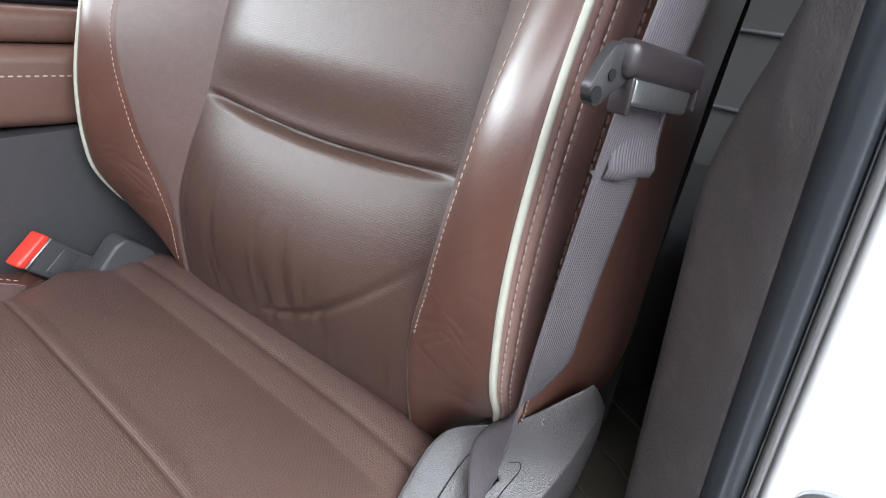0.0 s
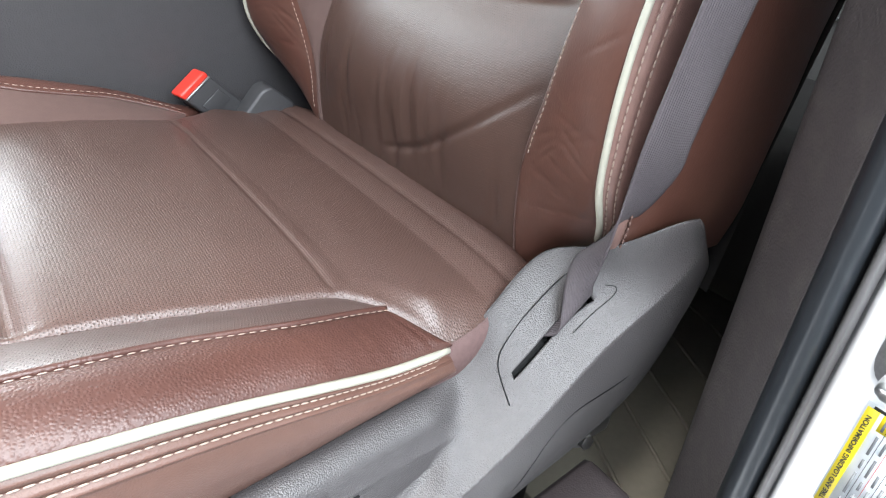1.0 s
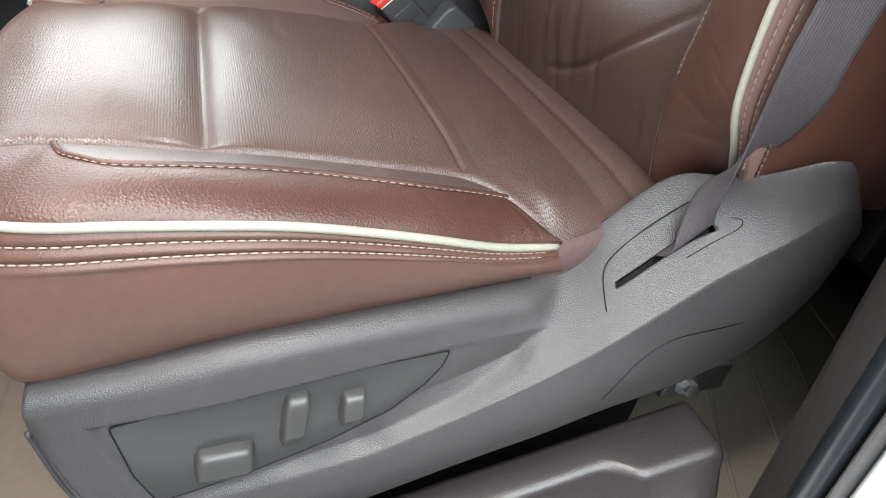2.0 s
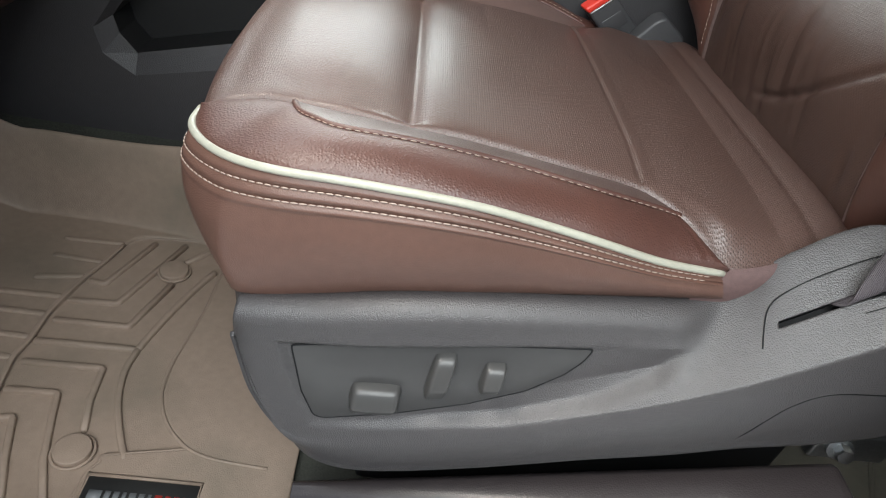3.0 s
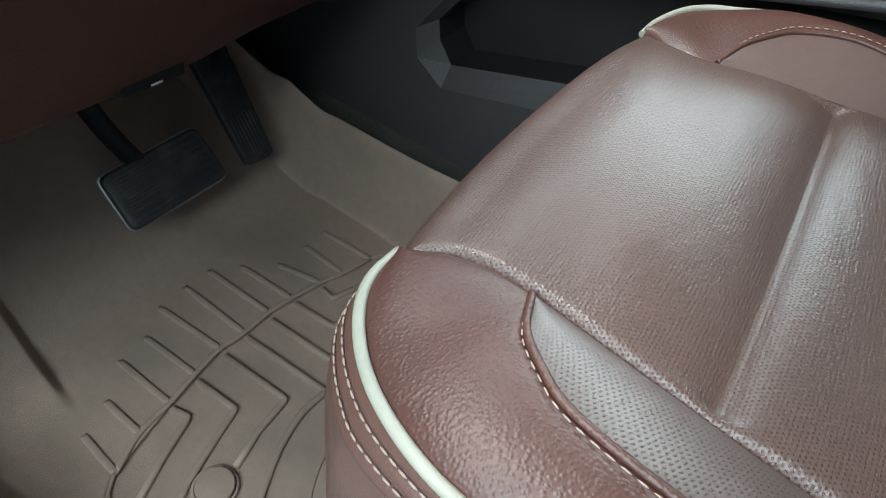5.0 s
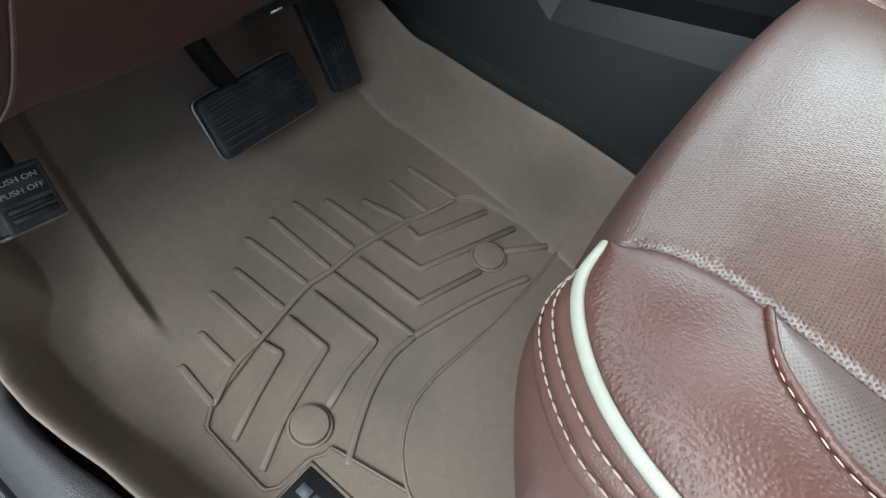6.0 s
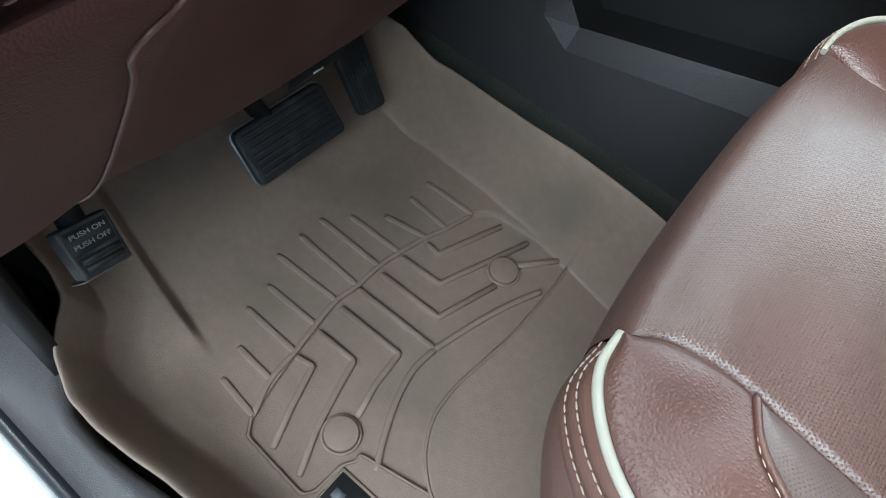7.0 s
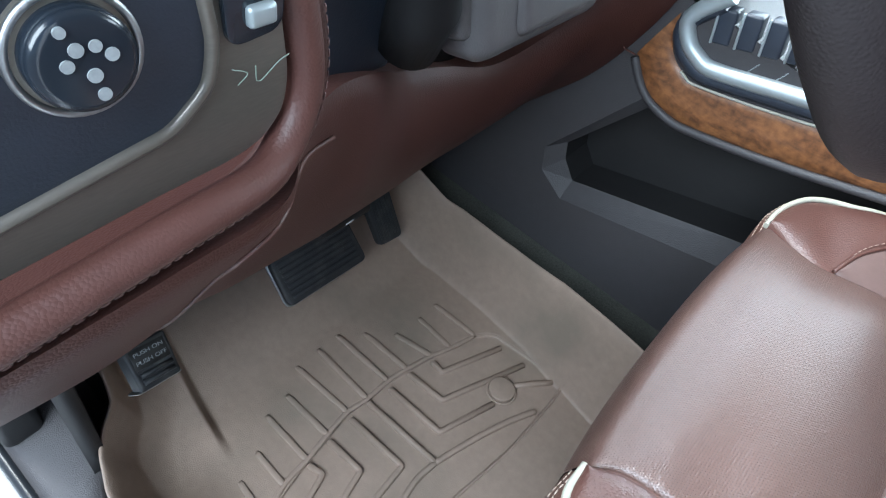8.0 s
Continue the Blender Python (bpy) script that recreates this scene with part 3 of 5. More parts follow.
def far_back(q):
    q = flip_y(q, BACK_MID)
    q[..., 1] = BACK_MID + (q[..., 1] - BACK_MID) * 1.06
    return q


pe = spline(B_NEAR, 300)
v = np.linspace(0, 1, 70)[None, :, None]
bp = pe[:, None, :] * (1 - v) + far_back(spline(B_PANEL, 300))[:, None, :] * v
Z = bp[:, :, 2]
VB = np.broadcast_to(v[:, :, 0], Z.shape)
crown = 1 - np.abs(2 * VB - 1) ** 4
belly = crown * (0.014 * np.exp(-((Z - .54) / .07) ** 2) + 0.012 * smoothstep(.66, .72, Z) + .004)
bp[:, :, 0] -= belly
crease = .655 - .018 * (4 * VB * (1 - VB)) * 0.6
bp[:, :, 0] += crown * (.012 * np.exp(-((Z - crease) / .0040) ** 2) + .004 * np.exp(-((Z - crease) / .025) ** 2))
rs = np.random.RandomState(2)
for k in range(24):
    c, w = rs.uniform(.04, .96), rs.uniform(.005, .014)
    top = rs.uniform(.50, .57)
    tilt = rs.uniform(-.35, .35) * (c - .5) * 2
    bp[:, :, 0] += rs.uniform(.0018, .0044) * np.exp(-((VB - c - tilt * (Z - .50)) / w) ** 2) * np.exp(-((Z - (top - .03)) / .035) ** 2)
arc = .462 + .25 * (VB - .72) ** 2
bp[:, :, 0] += .005 * np.exp(-((Z - arc) / .004) ** 2) * smoothstep(.35, .6, 1 - VB) * crown
backrest = part("backrest", sheet("backrest", lean(bp), flip=True), "leather_back", seat, "brown leather backrest with a horizontal crease and puckered lower part")


def backrest_side(mirror):
    put = (lambda q: lean(far_back(q))) if mirror else lean
    seam_edge = [(.556, -.0185, .386), (.533, -.0185, .45)] + B_STITCH
    s = loft(B_PANEL if mirror else B_NEAR, seam_edge, 110, 14, 0.003, (-.8, 0, 0))
    part("side_strip", sheet("side_strip", put(s), flip=not mirror), "leather_smooth", backrest, "smooth mauve-brown leather strip")
    pipe_low = [(.615, -.080, .466), (.568, -.090, .474)] + B_PIPE
    g = loft(seam_edge, pipe_low, 300, 40, 0.011, (-.75, -.25, 0), 0.7)
    rw = np.random.RandomState(31)
    for _ in range(22):
        c, a = rw.uniform(.50, .66), rw.uniform(-.5, .9)
        mid = rw.uniform(-.10, -.04)
        g[:, :, 0] += rw.uniform(.0003, .0008) * np.exp(-((g[:, :, 2] + a * (g[:, :, 1] - mid) - c) / .0018) ** 2) * np.exp(-((g[:, :, 1] - mid) / .018) ** 2)
    edge_row = g[:, 2, :] + np.array((-.0006, 0, 0))
    part("stitching", stitches("stitching", put(edge_row[(34 if mirror else 70):]), radius=.0005), "thread", backrest, "cream thread stitching")
    part("bolster", sheet("bolster", put(g), flip=not mirror), "leather_wing", backrest, "glossy reddish-brown leather bolster")
    pipe = np.array(spline(B_PIPE, 80)) + np.array((-.0008, -.0015, 0))
    part("piping", tube("piping", put(pipe), 0.0026, 12), "piping", backrest, "cream leather piping")
    band_back = [(.548, -.108, .475), (.531, -.121, .512), (.519, -.126, .545), (.517, -.128, .575), (.519, -.128, .61), (.524, -.128, .65), (.534, -.128, .697), (.545, -.128, .743), (.560, -.128, .79), (.595, -.128, .88), (.645, -.123, 1.02)]
    band = loft(B_PIPE, band_back, 100, 40, 0.006, (-.3, -.8, 0))
    bv = np.linspace(0, 1, 40)[None, :]
    for at in (.21, .40):
        band[:, :, 1] += .0013 * np.exp(-((bv - at) / .035) ** 2)
    part("side_band", sheet("side_band", put(band), flip=not mirror), "leather_band_lit", backrest, "smooth leather edge band, rose-brown with outboard light put into the colour")
    for at in (8, 16):
        part("stitching", stitches("stitching", put(band[3:, at, :] + np.array((-.0003, -.0007, 0))), .0048, .0014, .00065), "thread", backrest, "cream thread stitching")
    seam = np.array(spline(band_back, 120))
    part("stitching", stitches("stitching", put(seam + np.array((-.001, -.002, 0))), .006, .0015, .0012), "thread_dark", backrest, "dark brown overlock stitching")
    rear = [(.70, -.118, .46), (.70, -.125, .50), (.698, -.128, .545), (.698, -.129, .575), (.699, -.13, .61), (.70, -.13, .65), (.708, -.13, .697), (.715, -.13, .743), (.73, -.13, .79), (.76, -.13, .88), (.80, -.125, 1.02)]
    cheek = loft(band_back, rear, 90, 16, 0.007, (0, -1, 0))
    # Cheek takes the darker bolster leather in place of its shade.
    part("cheek", sheet("cheek", put(cheek), flip=not mirror), "leather_wing", backrest)


backrest_side(False)
backrest_side(True)
# Back cover is near black in place of the shade behind the seat.
back_cover = loft([(.72, -.118, .40), (.71, -.128, .60), (.745, -.13, .80), (.81, -.125, 1.02)], flip_y([(.72, -.118, .40), (.71, -.128, .60), (.745, -.13, .80), (.81, -.125, 1.02)], BACK_MID), 30, 20, .02, (1, 0, 0), .4)
part("back_cover", sheet("back_cover", lean(back_cover)), "niche", backrest)
top_cap = loft([(.60, -.112, 1.02), (.70, -.13, 1.03), (.81, -.125, 1.02)], flip_y([(.60, -.112, 1.02), (.70, -.13, 1.03), (.81, -.125, 1.02)], BACK_MID), 14, 24, .03, (0, 0, 1), .4)
part("top_cap", sheet("top_cap", lean(top_cap)), "leather_side", backrest)

# grey plastic side cover with a hollow for the switches
S_TOP = [(.050, -.096, .338), (.107, -.095, .348), (.150, -.098, .360), (.189, -.099, .369), (.275, -.095, .379), (.373, -.085, .384), (.425, -.079, .388), (.445, -.074, .402), (.470, -.071, .432), (.519, -.069, .468), (.546, -.112, .491), (.574, -.141, .519), (.594, -.146, .522)]
S_RIDGE = [(.046, -.103, .300), (.066, -.114, .236), (.098, -.118, .190), (.15, -.123, .203), (.22, -.130, .230), (.30, -.137, .270), (.38, -.143, .315), (.435, -.146, .352), (.474, -.145, .378), (.53, -.143, .418), (.580, -.149, .458), (.612, -.150, .486), (.645, -.140, .478)]
S_LOW = [(.047, -.099, .288), (.066, -.105, .232), (.090, -.107, .176), (.116, -.107, .130), (.165, -.110, .122), (.26, -.114, .149), (.363, -.119, .189), (.44, -.122, .215), (.50, -.123, .237), (.58, -.122, .256), (.650, -.120, .288), (.695, -.117, .345), (.712, -.113, .41)]


def inside_polygon(x, z, poly):
    """Signed distance to a polygon, positive inside."""
    d = np.full(x.shape, 1e9)
    inn = np.zeros(x.shape, bool)
    for (x0, z0), (x1, z1) in zip(poly, poly[1:] + poly[:1]):
        ex, ez = x1 - x0, z1 - z0
        t = np.clip(((x - x0) * ex + (z - z0) * ez) / (ex * ex + ez * ez), 0, 1)
        d = np.minimum(d, np.hypot(x - x0 - t * ex, z - z0 - t * ez))
        cross = ((z0 > z) != (z1 > z)) & (x < (x1 - x0) * (z - z0) / (z1 - z0 + 1e-12) + x0)
        inn ^= cross
    return np.where(inn, d, -d)


def by_knots(points, n):
    """A smooth curve with the same number of samples between all neighbouring points."""
    p = [np.array(q, float) for q in points]
    ext = [2 * p[0] - p[1]] + p + [2 * p[-1] - p[-2]]
    out = []
    for i in range(len(p) - 1):
        a, b, c, d = ext[i:i + 4]
        for k in range(n):
            t = k / n
            out.append(0.5 * ((2 * b) + (c - a) * t + (2 * a - 5 * b + 4 * c - d) * t * t + (3 * b - a - 3 * c + d) * t ** 3))
    return np.array(out + [p[-1]])


top_c, ridge_c, low_c = (by_knots(q, 20) for q in (S_TOP, S_RIDGE, S_LOW))
w = np.linspace(0, 1, 64)[None, :, None]
upper = top_c[:, None, :] * (1 - w) + ridge_c[:, None, :] * w
UX, UW = upper[:, :, 0], np.broadcast_to(w[:, :, 0], upper.shape[:2])
down = np.linalg.norm(upper - top_c[:, None, :], axis=2)
ledge = .023 * (1 - smoothstep(.39, .45, UX))
rise = np.sqrt(np.clip(1 - (1 - np.clip(down / .020, 0, 1)) ** 2, 0, 1))
upper[:, :, 1] -= ledge * rise * (1 - UW) + .004 * rise * smoothstep(.43, .48, UX) * (1 - UW)
HOLLOW = [(.082, .307), (.14, .317), (.193, .3272), (.26, .3390), (.333, .3495), (.395, .3600), (.424, .402), (.420, .372), (.388, .328), (.345, .296), (.28, .260), (.18, .223), (.112, .205)]
sd = inside_polygon(UX, upper[:, :, 2], HOLLOW)
floor_y = -.115 - .03 * (UX - .2) + .06 * (upper[:, :, 2] - .28)
sink = np.clip(floor_y - upper[:, :, 1], 0, .0105)
upper[:, :, 1] += sink * smoothstep(-.002, .007, sd)
w = np.linspace(0, 1, 34)[None, 1:, None]
lower = ridge_c[:, None, :] * (1 - w) + low_c[:, None, :] * w
lower[:, :, 1] -= .005 * np.sin(np.pi * np.clip(w[:, :, 0] * 1.25, 0, 1)) - .010 * smoothstep(.88, 1.0, w[:, :, 0]) + np.zeros(lower.shape[:2])
cover = np.concatenate((upper, lower), axis=1)
side_cover = part("side_cover", sheet("side_cover", cover, flip=True), "shell_plastic", seat, "grained grey plastic seat side cover")
solid(side_cover, 0.003)
lip = loft(S_TOP, [(x + .004, y + .016, z - .05) for x, y, z in S_TOP], 80, 6, 0, (0, 0, 1))
part("upper_lip", sheet("upper_lip", lip), "shell_plastic", side_cover)
front_turn = np.array(spline([S_TOP[0]] + S_LOW[:5], 40)) + np.array((.002, .006, 0))
fr = []
for q in front_turn:
    fr.append([q + np.array((-.022 * math.sin(t * math.pi / 2) ** .8 * (1 if t < 1 else 1), .0, 0)) * min(1, t) + np.array((0, .07 * max(0, t) ** 1.6, 0)) for t in np.linspace(0, 1, 10)] + [q + np.array((-.022, .07 + .10 * k, 0)) for k in (1, 2, 3, 4)])
part("front_valance", sheet("front_valance", fr), "shell_plastic", side_cover)
part("under_frame", block("under_frame", (.16, -.06, .03), (.62, .40, .20), .01), "black", seat)

def rounded(points, r, n=4):
    """An outline with rounded corners."""
    out = []
    k = len(points)
    for i in range(k):
        p, q, s = (np.array(points[(i + j) % k], float) for j in (-1, 0, 1))
        a = q + (p - q) / np.linalg.norm(p - q) * min(r, .42 * np.linalg.norm(p - q))
        c = q + (s - q) / np.linalg.norm(s - q) * min(r, .42 * np.linalg.norm(s - q))
        for t in np.linspace(0, 1, n):
            out.append(tuple((1 - t) ** 2 * a + 2 * t * (1 - t) * q + t * t * c))
    return out


# the switch panel lies in the slanted floor of the hollow
side_axes = Matrix(((1, 0, 0, 0), (-.03, .06, -1, -.115 + .006 - .0168), (0, 1, 0, 0), (0, 0, 0, 1)))
PANEL = rounded([(.0935, .3015), (.14, .3125), (.193, .3225), (.26, .334), (.331, .3445), (.327, .330), (.316, .313), (.290, .288), (.245, .2625), (.181, .236), (.125, .2195), (.116, .221), (.104, .250)], .004)
control_panel = part("control_panel", prism("control_panel", PANEL, .0030, .0005, 2, side_axes @ Matrix.Translation((0, 0, -.0018))), "panel_plastic", side_cover, "smooth grey switch panel")
part("panel_gap", tube("panel_gap", [side_axes @ Vector((x, z, .0006)) for x, z in PANEL], .0010, 6, True), "black", control_panel)


def power_switch(tl, tr, br, bl, height, label):
    """A moulded switch: a pillow with a raised ridge across its lower third."""
    m = side_axes @ Matrix.Translation((0, 0, .0010))
    q = np.linspace(0, 1, 27)
    edge = lambda k: np.clip(1 - np.abs(2 * k - 1) ** 9, 0, 1) ** .5
    rows = []
    for b in q:
        line = []
        rise = float(np.interp(b, [0, .30, .58, .64, 1], [.55, .80, 1.0, .97, .62]))
        for a in q:
            pin = .5 + (a - .5) * (1 - .10 * abs(2 * b - 1) ** 4)
            pim = .5 + (b - .5) * (1 - .10 * abs(2 * a - 1) ** 4)
            x = (tl[0] * (1 - pin) + tr[0] * pin) * (1 - pim) + (bl[0] * (1 - pin) + br[0] * pin) * pim
            z = (tl[1] * (1 - pin) + tr[1] * pin) * (1 - pim) + (bl[1] * (1 - pin) + br[1] * pin) * pim
            line.append(m @ Vector((x, z, height * rise * float(edge(a) * edge(b)))))
        rows.append(line)
    return part("power_switch", sheet("power_switch", rows), "switch_plastic", control_panel, label)


power_switch((.145, .270), (.188, .2745), (.1875, .2450), (.144, .240), .016, "wide grey seat slide switch")
power_switch((.2085, .317), (.2275, .320), (.2215, .270), (.2045, .2680), .016, "upright grey recline switch")
power_switch((.250, .3145), (.2685, .317), (.2645, .2860), (.2485, .2835), .015, "small grey lumbar switch")

# belt slot: an opening through the cover, with a black tunnel behind it
I0, I1, J0, J1 = 155, 184, 33, 37
slot_n = Vector(np.cross(cover[I1, 35] - cover[I0, 35], cover[170, 30] - cover[170, 40])).normalized()
slot_n = -slot_n if slot_n.y > 0 else slot_n
cut = bmesh.new()
cut.from_mesh(side_cover.data)
cut.faces.ensure_lookup_table()
bmesh.ops.delete(cut, geom=[cut.faces[a * 96 + b] for a in range(I0, I1) for b in range(J0, J1)], context="FACES")
cut.to_mesh(side_cover.data)
cut.free()
ring = [cover[a, J0] for a in range(I0, I1)] + [cover[I1, b] for b in range(J0, J1)] + [cover[a, J1] for a in range(I1, I0, -1)] + [cover[I0, b] for b in range(J1, J0, -1)]
inward = -np.array(slot_n)
part("belt_slot", sheet("belt_slot", [[q + inward * d for q in ring] for d in (.0015, .006, .016)], closed_v=True), "black", side_cover, "black belt slot")
part("slot_floor", sheet("slot_floor", [[cover[a, b] + inward * .016 for b in (J0 - 1, J1 + 1)] for a in range(I0 - 1, I1 + 2)]), "black", side_cover)
for knots in (((149, 45), (150, 31), (152, 23), (157, 19), (167, 17), (180, 16), (186, 15)), ((189, 31), (191, 35), (189, 40), (182, 43), (175, 44))):
    pts = [tuple(cover[a, b] + np.array(slot_n) * .0004) for a, b in knots]
    part("parting_line", tube("parting_line", spline(pts, 60), .0006 if len(knots) > 5 else .0004, 5), "black", side_cover)
part("parting_line", tube("parting_line", spline([tuple(cover[a, b] + np.array((0, -.0001, 0))) for a, b in ((154, 94), (157, 84), (160, 78), (164, 74), (172, 73), (190, 78), (213, 86))], 60), .0005, 5), "black", side_cover)
anchor = thing("seat_rail_bolt", "galvanised bolt and nut at the rear of the seat rail", "bolt", (.628, -.085, .215))
part("washer", prism("washer", disc(18, .013), .004, .001, 2, axes((.628, -.092, .228), (1, 0, 0), (-.2, -1, .2))), "dull_steel", anchor)
part("nut", prism("nut", disc(6, .0085), .011, .001, 2, axes((.628, -.096, .229), (1, 0, 0), (-.2, -1, .2))), "steel", anchor)
part("bracket", block("bracket", (.605, -.09, .205), (.69, -.07, .245), .004), "dull_steel", anchor)

# ---- seat belt ----
belt = thing("seat_belt", "grey woven seat belt rising from the seat's slot", "seat belt", (.49, -.13, .43))
line = spline([(.510, -.149, .59), (.507, -.155, .64), (.501, -.164, .70), (.500, -.170, .75), (.505, -.176, .80), (.525, -.187, .92), (.55, -.20, 1.05)], 60)
half = np.array((1.0, -.10, .0)) * .0228
# the belt leaves its slot edge first and makes half a turn on its way up
FRONT = [(.5255, -.100, .441), (.5275, -.1165, .4520), (.5205, -.1210, .4665), (.5130, -.1280, .490), (.504, -.135, .520), (.495, -.141, .555)] + [tuple(q - half) for q in line[::6]]
REAR = [(.494, -.100, .412), (.4990, -.1165, .4245), (.5030, -.1125, .442), (.5110, -.1030, .462), (.5255, -.0962, .4775), (.541, -.107, .498), (.545, -.129, .530), (.540, -.146, .566)] + [tuple(q + half) for q in line[::6]]
fr, re_ = spline(FRONT, 150), spline(REAR, 150)
cols = [[a * (1 - k) + b * k for k in np.linspace(0, 1, 11)] for a, b in zip(fr, re_)]
webbing = part("webbing", sheet("webbing", cols), "webbing", belt, "grey ribbed polyester webbing")
solid(webbing, .0014, 0)
tm = axes((.4849, -.1728, .7531), (1, -.12, 0), (-.12, -1, .0))
shape = lambda pts, r: rounded([(x * .74, y) for x, y in pts], r)
part("tongue_cover", block("tongue_cover", (-.031, .000, -.003), (.040, .0165, .010), .0055, 4, tm @ Matrix.Rotation(radians(-7), 4, "Z")), "belt_plastic", belt, "dark brown plastic tongue grip")
part("tongue_bar", block("tongue_bar", (-.021, -.0105, -.003), (.034, .0015, .008), .0022, 3, tm @ Matrix.Rotation(radians(-7), 4, "Z")), "steel", belt, "polished metal bar")
part("tongue_plate", prism("tongue_plate", shape([(-.067, -.001), (-.062, -.008), (-.055, -.0095), (-.046, -.004), (-.030, .001), (-.030, .0165), (-.047, .018), (-.056, .012)], .004), .005, .0012, 2, tm), "dark_steel", belt, "dark metal tongue plate with two holes")
for x, y, r in ((-.0360, .0045, .0026), (-.0445, -.0035, .0036)):
    part("rivet_hole", prism("rivet_hole", disc(14, r), .0056, 0, 1, tm @ Matrix.Translation((x, y, 0))), "black" if x > -.045 else "dull_steel", belt)
for x in (-.004, .026):
    part("mould_slot", block("mould_slot", (x, .005, .0085), (x + .0012, .010, .0098), .0004, 1, tm), "black", belt)
for x in (-.0235, .0375):
    part("bar_end", block("bar_end", (x, -.0125, -.002), (x + .003, .004, .0085), .001, 2, tm), "belt_plastic", belt)
sleeve = axes((.5074, -.1632, .7235), (.040, -.006, -.003), (-.15, -1, .08))
fold = []
for y, z in ((-.0175, -.0025), (-.0195, .0005), (-.0190, .0040), (-.0150, .0056), (-.008, .0044), (.0, .0042), (.008, .0044), (.015, .0054), (.021, .0045)):
    fold.append([sleeve @ Vector((x, y + .0007 * math.sin(x * 160), z - .0014 * (x / .0215) ** 4)) for x in np.linspace(-.0215, .0215, 17)])
belt_loop = part("belt_loop", sheet("belt_loop", fold), "webbing", belt, "folded and sewn grey belt end")
solid(belt_loop, .0018)
for y in (-.0150, -.0125, .0125, .0150):
    row = [sleeve @ Vector((x, y + .0007 * math.sin(x * 160), .0056)) for x in np.linspace(-.018, .018, 26)]
    part("stitching", stitches("stitching", row, .0018, .0012, .0006), "webbing", belt)
for x in (-.0195, .0195):
    row = [sleeve @ Vector((x, y, .0044)) for y in np.linspace(-.014, .014, 20)]
    part("stitching", stitches("stitching", row, .0026, .0016, .0009), "belt_plastic", belt)

# buckle beside the console
buckle = thing("seat_belt_buckle", "black seat belt buckle with a red release button", "buckle", (.44, .40, .40))
bm_axes = axes((.404, .412, .463), (.035, .010, .028), (-.55, -.55, .62))
push = Vector((.62, .10, -.50)).normalized()
edge_dir = Vector((.033, .009, .028)).normalized()
face_n = edge_dir.cross(push).normalized()
bx = Matrix((edge_dir, -push, edge_dir.cross(-push))).transposed().to_4x4()
bx.translation = (.400, .410, .469)
part("housing", block("housing", (-.0215, -.075, -.026), (.0215, -.0095, -.002), .004, 3, bx), "buckle_plastic", buckle, "black plastic buckle housing")
part("release_button", block("release_button", (-.0215, -.0095, -.026), (.0215, .000, -.002), .003, 3, bx), "red", buckle, "bright red release button")
part("button_gap", block("button_gap", (-.0205, -.0125, -.0255), (.0205, -.0088, -.0012), .0006, 1, bx), "dull_steel", buckle)
part("moulded_line", block("moulded_line", (-.0150, -.052, -.0030), (.0150, -.030, -.0010), .0009, 2, bx), "buckle_plastic", buckle)
part("stalk_cover", prism("stalk_cover", rounded([(-.03, -.12), (.05, -.12), (.052, .012), (.018, .035), (.006, .030), (-.03, -.02)], .006), .03, .004, 3, Matrix(((1, 0, 0, .475), (0, 0, -1, .425), (0, 1, 0, .432), (0, 0, 0, 1)))), "buckle_plastic", buckle, "black plastic stalk cover")


# ---- floor and mat ----
def rect(name, lo, hi, mat, label, category, bevel=0.0, kind="structure"):
    ob = part(name, block(name, lo, hi, bevel, 2), mat)
    return tagged(ob, label, category, kind=kind)


rect("floor", (-.75, -.24, -.06), (2.2, 1.75, -.012), "carpet", "dark grey-green carpeted car floor", "floor")

LEFT = [(-.66, -.155), (-.50, -.148), (-.46, -.148), (-.432, -.157), (-.42, -.175), (-.398, -.195), (-.356, -.213), (-.315, -.214), (-.27, -.209), (-.23, -.202), (-.10, -.192), (.0, -.185), (.095, -.18)]
RIGHT = [(-.66, .335), (-.55, .366), (-.49, .386), (-.43, .401), (-.377, .407), (-.268, .406), (-.167, .398), (-.035, .372), (.095, .345)]


def mat_height(x, y, dl, dr):
    """Height of the mat's upper face: flat pan, toe board, raised rims and footrest."""
    z = np.zeros_like(x)
    z = z + np.where(x < -.40, .75 * (np.sqrt((x + .40) ** 2 + .03 ** 2) - .03), 0)
    z = z + .074 * (1 - smoothstep(0, .026 + .026 * smoothstep(-.43, -.33, x), dl)) * smoothstep(.12, -.15, x) + .026 * (1 - smoothstep(.0, .075, dl))
    z = z + (.135 + .03 * smoothstep(-.3, 0, x)) * (1 - smoothstep(.0, .038, dr)) ** 1.1 * smoothstep(.12, .0, x)
    edge = -.073 + .135 * (-.328 - x)
    foot = smoothstep(edge + .004, edge - .010, y) * smoothstep(-.315, -.345, x)
    z = z + .020 * foot * smoothstep(-.33, -.42, x)
    swell = np.exp(-(((x + .295) / .06) ** 2 + ((y + .150) / .034) ** 2))
    return z + .013 * swell


nx, ny = 340, 300
xs = np.linspace(-.66, .092, nx)
yl, yr = np.interp(xs, [q[0] for q in LEFT], [q[1] for q in LEFT]), np.interp(xs, [q[0] for q in RIGHT], [q[1] for q in RIGHT])
k = np.ones(7) / 7
yl, yr = (np.convolve(np.pad(q, 3, "edge"), k, "valid") for q in (yl, yr))
tt = np.linspace(0, 1, ny)[None, :]
Y = yl[:, None] * (1 - tt) + yr[:, None] * tt
XX = np.broadcast_to(xs[:, None], Y.shape)
Zm = mat_height(XX, Y, Y - yl[:, None], yr[:, None] - Y)
